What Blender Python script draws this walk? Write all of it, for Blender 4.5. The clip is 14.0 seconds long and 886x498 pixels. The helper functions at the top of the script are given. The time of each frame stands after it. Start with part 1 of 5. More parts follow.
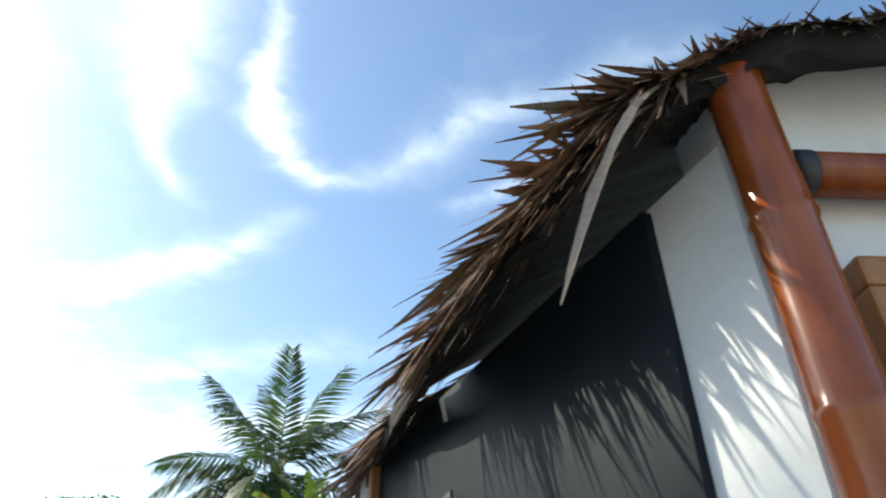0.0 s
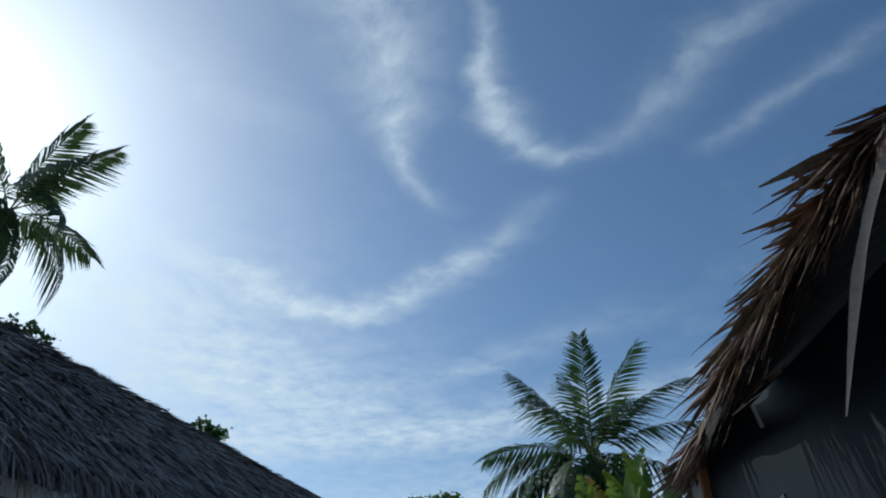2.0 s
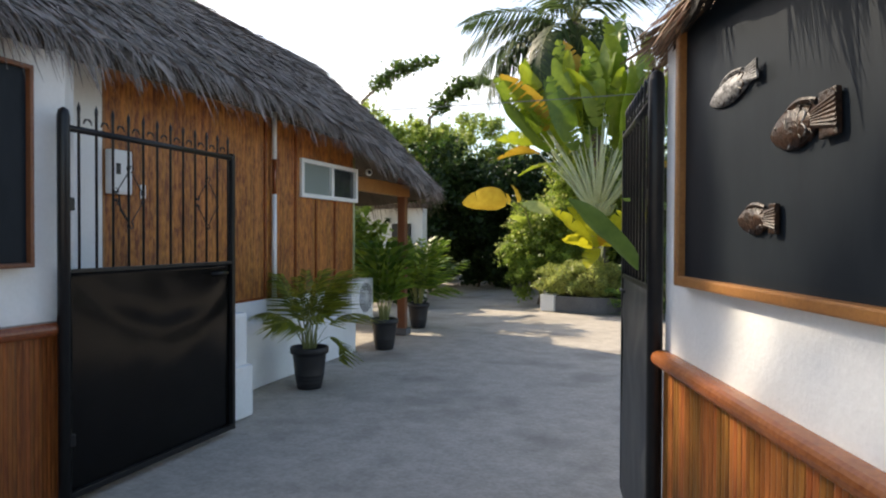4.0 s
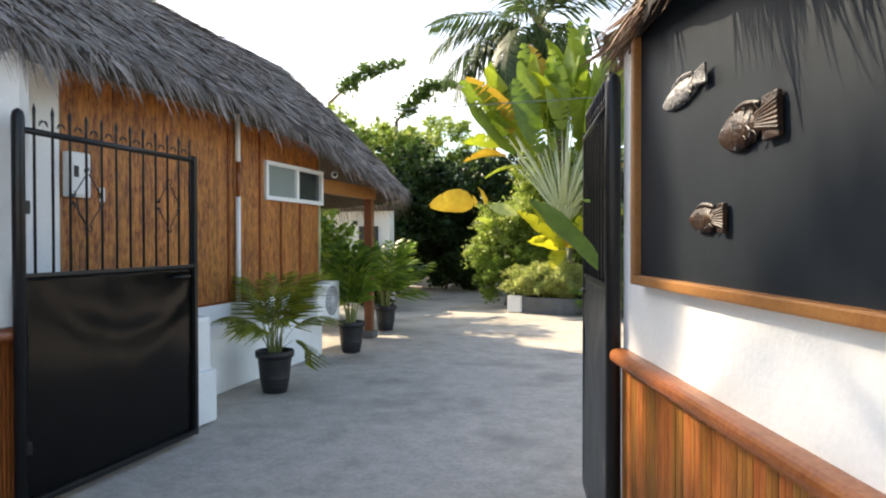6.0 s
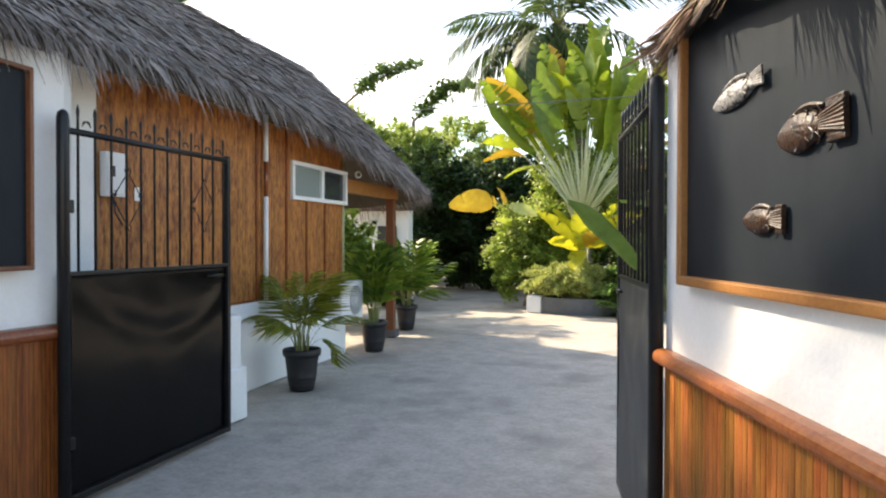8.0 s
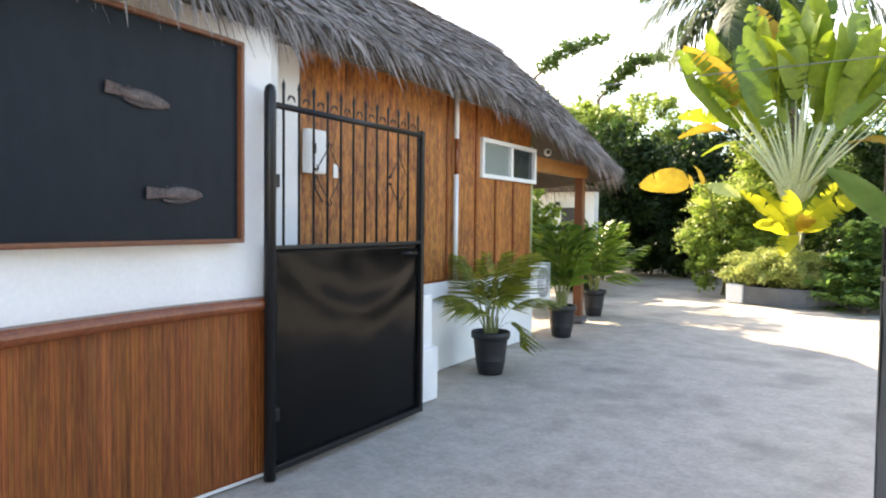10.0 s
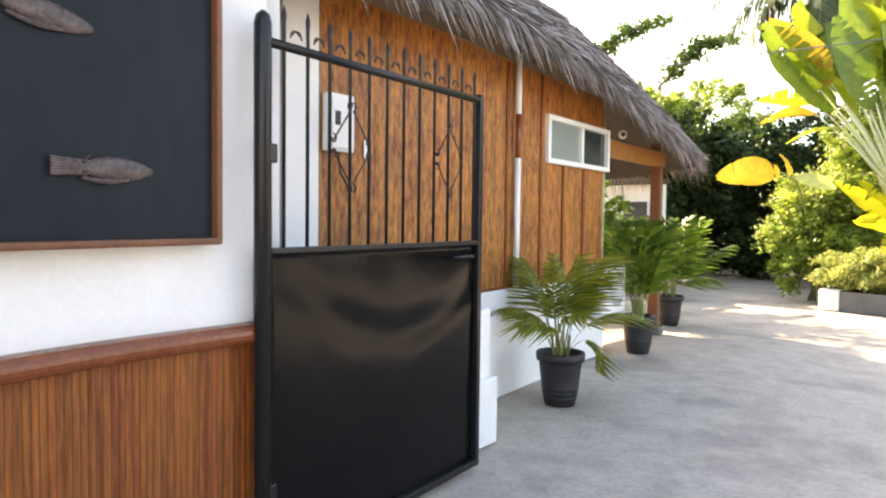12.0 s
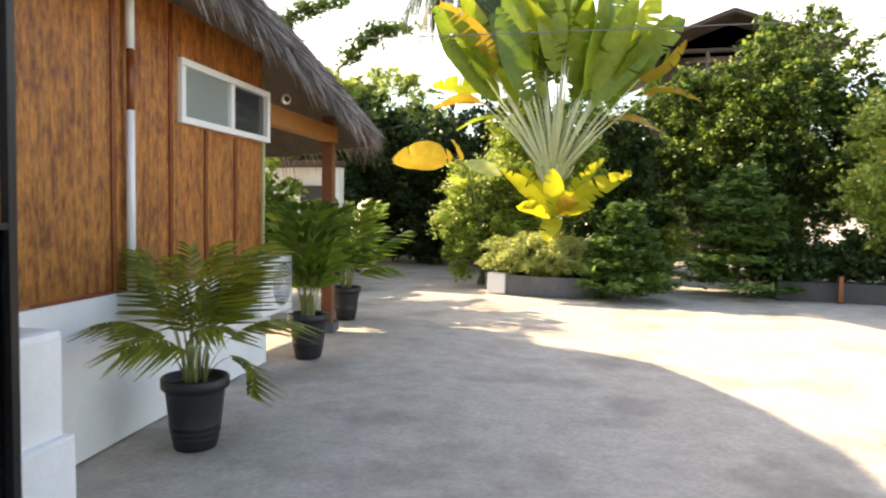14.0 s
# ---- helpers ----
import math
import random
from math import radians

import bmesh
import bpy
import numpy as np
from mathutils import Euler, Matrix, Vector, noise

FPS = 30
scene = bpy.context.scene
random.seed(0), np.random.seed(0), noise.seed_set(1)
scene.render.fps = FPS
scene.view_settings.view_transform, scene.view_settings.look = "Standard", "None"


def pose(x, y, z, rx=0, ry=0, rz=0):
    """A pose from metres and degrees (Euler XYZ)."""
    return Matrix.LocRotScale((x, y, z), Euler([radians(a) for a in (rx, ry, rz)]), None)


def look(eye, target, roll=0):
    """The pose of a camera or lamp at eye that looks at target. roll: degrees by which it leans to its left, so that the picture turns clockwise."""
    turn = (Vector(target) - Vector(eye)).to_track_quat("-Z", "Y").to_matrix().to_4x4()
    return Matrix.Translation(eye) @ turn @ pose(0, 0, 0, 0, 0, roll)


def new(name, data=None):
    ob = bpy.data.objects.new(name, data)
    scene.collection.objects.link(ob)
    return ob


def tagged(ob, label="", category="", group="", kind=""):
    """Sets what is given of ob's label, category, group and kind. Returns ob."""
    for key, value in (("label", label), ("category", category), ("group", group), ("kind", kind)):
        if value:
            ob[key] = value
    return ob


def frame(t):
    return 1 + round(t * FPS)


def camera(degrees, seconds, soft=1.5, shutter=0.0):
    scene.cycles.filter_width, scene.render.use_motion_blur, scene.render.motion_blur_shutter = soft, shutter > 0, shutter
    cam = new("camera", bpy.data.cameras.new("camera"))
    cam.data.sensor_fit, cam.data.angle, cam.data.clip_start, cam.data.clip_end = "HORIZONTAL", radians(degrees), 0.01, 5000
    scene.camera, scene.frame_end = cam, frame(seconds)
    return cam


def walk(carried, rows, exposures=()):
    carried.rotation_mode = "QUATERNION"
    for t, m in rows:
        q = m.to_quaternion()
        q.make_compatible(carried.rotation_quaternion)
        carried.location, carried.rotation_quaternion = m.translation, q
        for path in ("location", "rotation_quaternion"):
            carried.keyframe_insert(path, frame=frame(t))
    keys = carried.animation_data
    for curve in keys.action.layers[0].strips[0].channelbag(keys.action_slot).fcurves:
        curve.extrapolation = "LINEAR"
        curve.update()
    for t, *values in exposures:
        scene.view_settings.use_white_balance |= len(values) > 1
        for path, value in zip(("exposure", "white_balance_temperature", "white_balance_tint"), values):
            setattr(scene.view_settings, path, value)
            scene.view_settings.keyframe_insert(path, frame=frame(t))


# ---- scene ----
cam = camera(65.1, 14.0, 2.1, 0.15)
PATH = [
    (0, (0.251, 0.681, 1.416), (0.238, 2.305, 2.583), -0.6),
    (0.5, (0.234, 0.577, 1.422), (-0.231, 2.146, 2.571), -0.3),
    (1, (0.293, 0.503, 1.433), (-0.389, 2.003, 2.567), -0.3),
    (1.5, (0.282, 0.409, 1.449), (-0.454, 1.895, 2.567), 0.1),
    (2, (0.272, 0.332, 1.444), (-0.461, 1.821, 2.56), 0.1),
    (2.2, (0.264, 0.302, 1.418), (-0.499, 1.856, 2.418), 0.4),
    (2.4, (0.261, 0.285, 1.404), (-0.559, 1.959, 2.13), 1.0),
    (2.6, (0.263, 0.306, 1.42), (-0.593, 2.06, 1.855), -0.1),
    (3, (0.237, 0.321, 1.436), (-0.637, 2.12, 1.412), -0.6),
    (5.5, (0.305, 0.298, 1.426), (-0.469, 2.143, 1.402), -0.2),
    (6, (0.295, 0.304, 1.427), (-0.449, 2.16, 1.401), -0.1),
    (6.5, (0.273, 0.295, 1.426), (-0.447, 2.16, 1.401), 0.0),
    (7, (0.25, 0.282, 1.429), (-0.466, 2.149, 1.404), 0.0),
    (7.5, (0.22, 0.27, 1.426), (-0.509, 2.132, 1.402), 0.1),
    (8, (0.188, 0.234, 1.427), (-0.591, 2.076, 1.401), 0.1),
    (8.5, (0.151, 0.19, 1.42), (-0.771, 1.964, 1.391), 0.2),
    (9, (0.085, 0.207, 1.408), (-0.949, 1.918, 1.36), 0.4),
    (11.5, (-0.651, 1.102, 1.376), (-1.993, 2.582, 1.29), 0.6),
    (12, (-0.908, 1.34, 1.373), (-2.223, 2.845, 1.284), 0.7),
    (12.5, (-1.039, 1.611, 1.337), (-2.255, 3.196, 1.242), 0.9),
    (13, (-1.167, 1.898, 1.324), (-2.277, 3.559, 1.232), 0.8),
    (13.5, (-1.284, 2.193, 1.318), (-2.099, 4.018, 1.228), 0.8),
    (14, (-1.304, 2.528, 1.318), (-1.844, 4.451, 1.208), 1.0),
]
EXPOSURES = [(0.0, 0.98, 6900, 1), (0.5, 0.3, 6400, 0), (1.0, -0.3, 5900, -2), (1.5, -0.6, 5700, -3), (2.2, -0.7, 5700, -3), (2.5, -0.75, 6000, 1), (2.7, -0.45, 6600, 5), (3.0, 0.5, 7300, 10), (3.6, 1.0, 7800, 12), (5.3, 1.6, 8300, 11), (9.0, 1.85, 8400, 12), (11.3, 3.0, 9200, 16), (12.0, 2.7, 9800, 18), (12.5, 2.72, 9800, 18), (13.0, 2.55, 9900, 18), (14.0, 2.05, 9600, 16)]
walk(cam, [(t, look(eye, target, roll)) for t, eye, target, roll in PATH], EXPOSURES)

# ---- light ----
SUN_AZ, SUN_EL = 73.0, 35.0   # degrees to the left of +y, and above the horizon
sun_dir = Vector((-math.sin(radians(SUN_AZ)) * math.cos(radians(SUN_EL)), math.cos(radians(SUN_AZ)) * math.cos(radians(SUN_EL)), math.sin(radians(SUN_EL))))
sun_data = bpy.data.lights.new("sun", "SUN")
sun_data.energy, sun_data.angle, sun_data.color = 3.3, radians(0.6), (1.0, 0.95, 0.86)
sun_ob = new("sun", sun_data)
sun_ob.matrix_world = look((0, 0, 30), (-sun_dir.x, -sun_dir.y, 30 - sun_dir.z))

world = bpy.data.worlds.new("sky")
scene.world = world
world.use_nodes = True
wn, wl = world.node_tree.nodes, world.node_tree.links
wn.clear()


def wnode(kind, **values):
    n = wn.new(kind)
    for key, value in values.items():
        n.inputs[key].default_value = value
    return n


def wmath(op, a, b=None):
    n = wn.new("ShaderNodeMath")
    n.operation = op
    for i, v in enumerate((a, b)):
        if v is None:
            continue
        if isinstance(v, (int, float)):
            n.inputs[i].default_value = v
        else:
            wl.new(v, n.inputs[i])
    return n.outputs[0]


def wvec(op, a, b=None):
    n = wn.new("ShaderNodeVectorMath")
    n.operation = op
    for i, v in enumerate((a, b)):
        if v is None:
            continue
        if isinstance(v, tuple):
            n.inputs[i].default_value = v
        else:
            wl.new(v, n.inputs[i])
    return n


sky = wn.new("ShaderNodeTexSky")
sky.sky_type, sky.sun_disc = "NISHITA", False
sky.sun_elevation, sky.sun_rotation = radians(SUN_EL), radians(-SUN_AZ)
sky.air_density, sky.dust_density, sky.ozone_density = 1.0, 1.25, 4.0
coords = wn.new("ShaderNodeTexCoord")
split = wn.new("ShaderNodeSeparateXYZ")
wl.new(coords.outputs["Generated"], split.inputs[0])
height = wmath("MAXIMUM", split.outputs[2], 0.08)
flat = wn.new("ShaderNodeCombineXYZ")
wl.new(wmath("DIVIDE", split.outputs[0], height), flat.inputs[0])
wl.new(wmath("DIVIDE", split.outputs[1], height), flat.inputs[1])
warp = wnode("ShaderNodeTexNoise", Scale=2.2, Detail=5.0, Roughness=0.6)
wl.new(flat.outputs[0], warp.inputs["Vector"])
bent = wvec("ADD", flat.outputs[0], wvec("MULTIPLY", wvec("SUBTRACT", warp.outputs["Color"], (0.5, 0.5, 0.5)).outputs[0], (0.20, 0.20, 0.0)).outputs[0]).outputs[0]
shred = wnode("ShaderNodeTexNoise", Scale=9.0, Detail=6.0, Roughness=0.62)
wl.new(bent, shred.inputs["Vector"])


def wisp(points):
    """A streak of high cloud through (x, y, half width, strength), in the plane of the cloud layer."""
    total = None
    for (ax, ay, aw, astr), (bx, by, bw, bstr) in zip(points, points[1:]):
        length2 = (bx - ax) ** 2 + (by - ay) ** 2
        rel = wvec("SUBTRACT", bent, (ax, ay, 0.0)).outputs[0]
        along = wvec("DOT_PRODUCT", rel, ((bx - ax) / length2, (by - ay) / length2, 0.0)).outputs["Value"]
        clamped = wmath("MINIMUM", wmath("MAXIMUM", along, 0.0), 1.0)
        scaled = wn.new("ShaderNodeVectorMath")
        scaled.operation = "SCALE"
        scaled.inputs[0].default_value = (bx - ax, by - ay, 0.0)
        wl.new(clamped, scaled.inputs["Scale"])
        far = wvec("LENGTH", wvec("SUBTRACT", rel, scaled.outputs[0]).outputs[0]).outputs["Value"]
        wide = wmath("ADD", wmath("MULTIPLY", clamped, bw - aw), aw)
        fade = wmath("EXPONENT", wmath("MULTIPLY", wmath("POWER", wmath("DIVIDE", far, wide), 1.6), -1.0))
        one = wmath("MULTIPLY", fade, wmath("ADD", wmath("MULTIPLY", clamped, bstr - astr), astr))
        total = one if total is None else wmath("MAXIMUM", total, one)
    return total


cloud = None
for points in (
        [(-0.38, 0.30, 0.10, 0.35), (-0.45, 0.58, 0.095, 0.55), (-0.51, 0.80, 0.075, 0.6), (-0.575, 0.96, 0.04, 0.65), (-0.59, 1.06, 0.025, 0.4), (-0.55, 1.2, 0.03, 0.1)],
        [(-0.22, 0.50, 0.02, 0.1), (-0.29, 0.72, 0.02, 0.25), (-0.33, 0.83, 0.025, 0.6), (-0.355, 0.95, 0.035, 0.75), (-0.34, 1.06, 0.03, 0.55), (-0.27, 1.12, 0.03, 0.45), (-0.2, 1.12, 0.03, 0.2)],
        [(-0.2, 1.12, 0.04, 0.12), (-0.07, 1.06, 0.06, 0.2), (0.01, 0.97, 0.045, 0.3), (0.16, 0.91, 0.04, 0.2), (0.4, 0.8, 0.05, 0.1)],
        [(0.02, 1.23, 0.04, 0.12), (0.12, 1.18, 0.03, 0.25), (0.34, 1.06, 0.03, 0.12)],
        [(-1.75, 0.75, 0.25, 0.5), (-1.34, 0.95, 0.17, 0.5), (-1.23, 1.22, 0.13, 0.75), (-1.2, 1.42, 0.09, 0.9), (-1.08, 1.55, 0.07, 0.9), (-0.88, 1.54, 0.055, 0.75), (-0.6, 1.42, 0.05, 0.45), (-0.36, 1.28, 0.05, 0.12)],
        [(-2.2, 1.5, 0.25, 0.5), (-1.55, 2.06, 0.16, 0.55), (-1.23, 2.09, 0.12, 0.45), (-0.74, 2.01, 0.10, 0.25), (-0.3, 1.9, 0.12, 0.1)],
        [(-1.5, 0.85, 0.3, 0.45), (-1.6, 1.2, 0.4, 0.85), (-1.75, 1.7, 0.5, 0.95), (-1.6, 2.2, 0.45, 0.7)],
        [(-0.95, 0.36, 0.08, 0.15), (-0.88, 0.52, 0.06, 0.28), (-0.73, 0.79, 0.10, 0.1)],
        [(-3.0, 1.2, 0.5, 0.5), (-2.3, 2.2, 0.45, 0.9), (-1.19, 2.6, 0.28, 0.7), (-0.31, 2.5, 0.15, 0.35), (0.5, 2.3, 0.15, 0.2)],
        [(-6.0, 4.0, 1.1, 0.75), (-2.0, 4.2, 1.0, 0.75), (3.0, 4.5, 1.1, 0.7)]):
    one = wisp(points)
    cloud = one if cloud is None else wmath("MAXIMUM", cloud, one)
veil = wnode("ShaderNodeTexNoise", Scale=0.9, Detail=6.0, Roughness=0.6)
wl.new(bent, veil.inputs["Vector"])
cloud = wmath("ADD", cloud, wmath("MULTIPLY", wmath("MAXIMUM", wmath("SUBTRACT", veil.outputs["Fac"], 0.52), 0.0), 0.55))
cloud = wmath("MULTIPLY", cloud, wmath("MAXIMUM", wmath("SUBTRACT", wmath("MULTIPLY", shred.outputs["Fac"], 2.4), 0.45), 0.12))
near_sun = wmath("POWER", wmath("MAXIMUM", wvec("DOT_PRODUCT", coords.outputs["Generated"], tuple(sun_dir)).outputs["Value"], 0.0), 26.0)
cloud = wmath("ADD", cloud, wmath("MULTIPLY", near_sun, 0.1))   # thin high haze, brightest round the sun
cloud = wmath("MINIMUM", cloud, 0.95)
haze = wn.new("ShaderNodeVectorMath")
haze.operation = "SCALE"
haze.inputs[0].default_value = (7.6, 7.9, 8.4)
wl.new(wmath("ADD", wmath("MULTIPLY", near_sun, 0.3), 1.0), haze.inputs["Scale"])
cloud_mix = wn.new("ShaderNodeMix")
cloud_mix.data_type = "RGBA"
wl.new(cloud, cloud_mix.inputs["Factor"])
wl.new(sky.outputs[0], cloud_mix.inputs["A"])
wl.new(haze.outputs[0], cloud_mix.inputs["B"])
background = wnode("ShaderNodeBackground", Strength=0.15)
wl.new(cloud_mix.outputs["Result"], background.inputs["Color"])
wl.new(background.outputs[0], wn.new("ShaderNodeOutputWorld").inputs["Surface"])


# ---- materials ----
def material(name, dark, light, rough=0.7, metal=0.0, scale=3.0, fine=60.0, bump=0.2, vary="", amount=0.25, stretch=(1, 1, 1), through_light=0.0, spec=0.5, contrast=1.0, dirt=None):
    """dark, light: the two colours that coarse and fine noise mix. vary: 'object' or 'island' shifts the brightness piece by piece."""
    m = bpy.data.materials.new(name)
    m.use_nodes = True
    n, l = m.node_tree.nodes, m.node_tree.links
    bsdf = n["Principled BSDF"]
    bsdf.inputs["Roughness"].default_value, bsdf.inputs["Metallic"].default_value = rough, metal
    bsdf.inputs["Specular IOR Level"].default_value = spec
    tc = n.new("ShaderNodeTexCoord")
    mapping = n.new("ShaderNodeMapping")
    mapping.inputs["Scale"].default_value = stretch
    l.new(tc.outputs["Object"], mapping.inputs["Vector"])
    if vary == "object":
        shift = n.new("ShaderNodeVectorMath")
        shift.operation = "SCALE"
        shift.inputs[0].default_value = (31.0, 17.0, 23.0)
        l.new(n.new("ShaderNodeObjectInfo").outputs["Random"], shift.inputs["Scale"])
        l.new(shift.outputs[0], mapping.inputs["Location"])
    coarse, small = n.new("ShaderNodeTexNoise"), n.new("ShaderNodeTexNoise")
    for tex, sc, det in ((coarse, scale, 5.0), (small, fine, 4.0)):
        tex.inputs["Scale"].default_value, tex.inputs["Detail"].default_value = sc, det
        tex.inputs["Roughness"].default_value = 0.6
        l.new(mapping.outputs[0], tex.inputs["Vector"])
    add = n.new("ShaderNodeMath")
    add.operation = "MULTIPLY_ADD"
    l.new(small.outputs["Fac"], add.inputs[0])
    add.inputs[1].default_value = 0.5
    half = n.new("ShaderNodeMath")
    half.operation = "MULTIPLY"
    l.new(coarse.outputs["Fac"], half.inputs[0])
    half.inputs[1].default_value = 0.5
    l.new(half.outputs[0], add.inputs[2])
    ramp = n.new("ShaderNodeMapRange")
    ramp.inputs["From Min"].default_value, ramp.inputs["From Max"].default_value = 0.5 - 0.18 / contrast, 0.5 + 0.18 / contrast
    l.new(add.outputs[0], ramp.inputs["Value"])
    mix = n.new("ShaderNodeMix")
    mix.data_type = "RGBA"
    mix.inputs["A"].default_value, mix.inputs["B"].default_value = (*dark, 1), (*light, 1)
    l.new(ramp.outputs[0], mix.inputs["Factor"])
    colour = mix.outputs["Result"]
    if dirt:
        patch = n.new("ShaderNodeTexNoise")
        patch.inputs["Scale"].default_value, patch.inputs["Detail"].default_value = dirt[1], 8.0
        l.new(tc.outputs["Object"], patch.inputs["Vector"])
        pr = n.new("ShaderNodeMapRange")
        pr.inputs["From Min"].default_value, pr.inputs["From Max"].default_value, pr.inputs["To Max"].default_value = 0.5, 0.75, dirt[2]
        l.new(patch.outputs["Fac"], pr.inputs["Value"])
        dm = n.new("ShaderNodeMix")
        dm.data_type = "RGBA"
        l.new(pr.outputs[0], dm.inputs["Factor"])
        l.new(colour, dm.inputs["A"])
        dm.inputs["B"].default_value = (*dirt[0], 1)
        colour = dm.outputs["Result"]
    if vary:
        source = n.new("ShaderNodeObjectInfo").outputs["Random"] if vary == "object" else n.new("ShaderNodeNewGeometry").outputs["Random Per Island"]
        vr = n.new("ShaderNodeMapRange")
        vr.inputs["To Min"].default_value, vr.inputs["To Max"].default_value = 1 - amount, 1 + amount
        l.new(source, vr.inputs["Value"])
        hue = n.new("ShaderNodeHueSaturation")
        l.new(vr.outputs[0], hue.inputs["Value"])
        hr = n.new("ShaderNodeMapRange")
        hr.inputs["From Min"].default_value, hr.inputs["From Max"].default_value = 1.0, 0.0
        hr.inputs["To Min"].default_value, hr.inputs["To Max"].default_value = 0.5 - 0.05 * amount, 0.5 + 0.05 * amount
        l.new(source, hr.inputs["Value"])
        l.new(hr.outputs[0], hue.inputs["Hue"])
        l.new(colour, hue.inputs["Color"])
        colour = hue.outputs["Color"]
    l.new(colour, bsdf.inputs["Base Color"])
    if bump:
        b = n.new("ShaderNodeBump")
        b.inputs["Strength"].default_value, b.inputs["Distance"].default_value = bump, 0.01
        l.new(add.outputs[0], b.inputs["Height"])
        l.new(b.outputs[0], bsdf.inputs["Normal"])
    if through_light:
        tr = n.new("ShaderNodeBsdfTranslucent")
        l.new(colour, tr.inputs["Color"])
        ms = n.new("ShaderNodeMixShader")
        ms.inputs[0].default_value = through_light
        l.new(bsdf.outputs[0], ms.inputs[1])
        l.new(tr.outputs[0], ms.inputs[2])
        l.new(ms.outputs[0], n["Material Output"].inputs["Surface"])
    return m


CONCRETE = material("worn concrete ground", (0.335, 0.295, 0.247), (0.53, 0.475, 0.405), 0.9, scale=5.0, fine=34, bump=0.5, contrast=1.1, dirt=((0.17, 0.145, 0.12), 1.1, 0.75))
PLASTER = material("white plaster", (0.77, 0.77, 0.755), (0.86, 0.86, 0.85), 0.75, scale=2.0, fine=45, bump=0.3, dirt=((0.55, 0.53, 0.49), 1.3, 0.45))
GREY_BOARD = material("dark blue-grey painted board", (0.0105, 0.0145, 0.0195), (0.018, 0.024, 0.030), 0.45, scale=1.5, fine=14, bump=0.06, stretch=(1, 1, 0.4), spec=0.1)
BAMBOO = material("varnished split bamboo matting", (0.14, 0.033, 0.006), (0.50, 0.185, 0.034), 0.5, scale=7.0, fine=26, bump=0.35, vary="object", amount=0.08, stretch=(1.9, 1.9, 0.62), contrast=1.8)
WAINSCOT_RED = material("red-brown varnished bamboo strips", (0.125, 0.028, 0.0065), (0.36, 0.11, 0.024), 0.4, scale=4.0, fine=18, bump=0.2, vary="object", amount=0.12, stretch=(5.0, 5.0, 0.38), contrast=1.6)
WAINSCOT = material("varnished bamboo slats", (0.23, 0.065, 0.014), (0.47, 0.175, 0.042), 0.34, scale=6.0, fine=16, bump=0.25, vary="object", amount=0.22, stretch=(2, 2, 0.4), contrast=1.3)
RAIL_WOOD = material("red-brown varnished rail", (0.14, 0.031, 0.012), (0.29, 0.08, 0.025), 0.27, scale=5, fine=60, bump=0.15)
RAIL_ORANGE = material("orange-brown varnished rail", (0.21, 0.055, 0.016), (0.38, 0.125, 0.034), 0.27, scale=5, fine=60, bump=0.15)
FRAME_WOOD = material("varnished brown wood", (0.22, 0.085, 0.025), (0.40, 0.18, 0.055), 0.4, scale=5, fine=70, bump=0.15)
POLE_BAMBOO = material("varnished bamboo pole", (0.16, 0.030, 0.009), (0.34, 0.09, 0.022), 0.2, scale=4, fine=30, bump=0.08, stretch=(1, 1, 0.3))
POST_WOOD = material("dark red wood post", (0.12, 0.04, 0.02), (0.22, 0.08, 0.03), 0.5, scale=5, fine=50, bump=0.2)
BLACK_METAL = material("black gloss painted steel", (0.008, 0.008, 0.009), (0.016, 0.016, 0.017), 0.32, scale=2.0, fine=20, bump=0.12, spec=0.3)
SHEET_METAL = material("black painted sheet steel", (0.006, 0.006, 0.007), (0.014, 0.013, 0.012), 0.17, scale=1.6, fine=5, bump=0.06, spec=0.34)
GREY_METAL = material("dull grey painted sheet steel", (0.075, 0.082, 0.086), (0.13, 0.14, 0.146), 0.34, scale=2.0, fine=20, bump=0.05)
WHITE_PAINT = material("white painted metal", (0.72, 0.72, 0.70), (0.80, 0.80, 0.78), 0.4, scale=3, fine=50, bump=0.03)
DARK_PLASTIC = material("dark plastic", (0.015, 0.015, 0.016), (0.03, 0.03, 0.032), 0.5, scale=4, fine=60, bump=0.05)
POT_PLASTIC = material("black plastic plant pot", (0.006, 0.006, 0.008), (0.014, 0.014, 0.017), 0.5, scale=5, fine=60, bump=0.08)
SOIL = material("potting soil", (0.02, 0.013, 0.008), (0.05, 0.035, 0.02), 0.95, scale=20, fine=120, bump=0.8)
THATCH = material("weathered grey palm thatch", (0.12, 0.099, 0.086), (0.33, 0.285, 0.255), 0.85, scale=3, fine=40, bump=0.1, vary="island", amount=0.45)
# matted body, coloured dark to give the shaded gaps between strips
THATCH_GAP_SHADE = material("matted palm thatch with gap shade in its colour", (0.035, 0.03, 0.026), (0.09, 0.077, 0.066), 0.95, scale=6, fine=50, bump=0.6)
THATCH_BROWN = material("brown dried palm thatch", (0.10, 0.055, 0.03), (0.30, 0.19, 0.11), 0.75, scale=4, fine=40, bump=0.1, vary="island", amount=0.5)
DRY_LEAF = material("pale dried palm leaf", (0.15, 0.10, 0.065), (0.34, 0.26, 0.18), 0.7, scale=6, fine=60, bump=0.1)
# near-black thatch body: the shade under the eave is put into its colour
SHADED_UNDER = material("roof underside with shade in its colour", (0.009, 0.0075, 0.0065), (0.02, 0.0165, 0.014), 0.95, scale=5, fine=40, bump=0.4)
FISH_WOOD = material("dark carved wood", (0.007, 0.005, 0.0045), (0.05, 0.024, 0.014), 0.38, scale=26, fine=60, bump=0.8, contrast=1.6, spec=0.25)
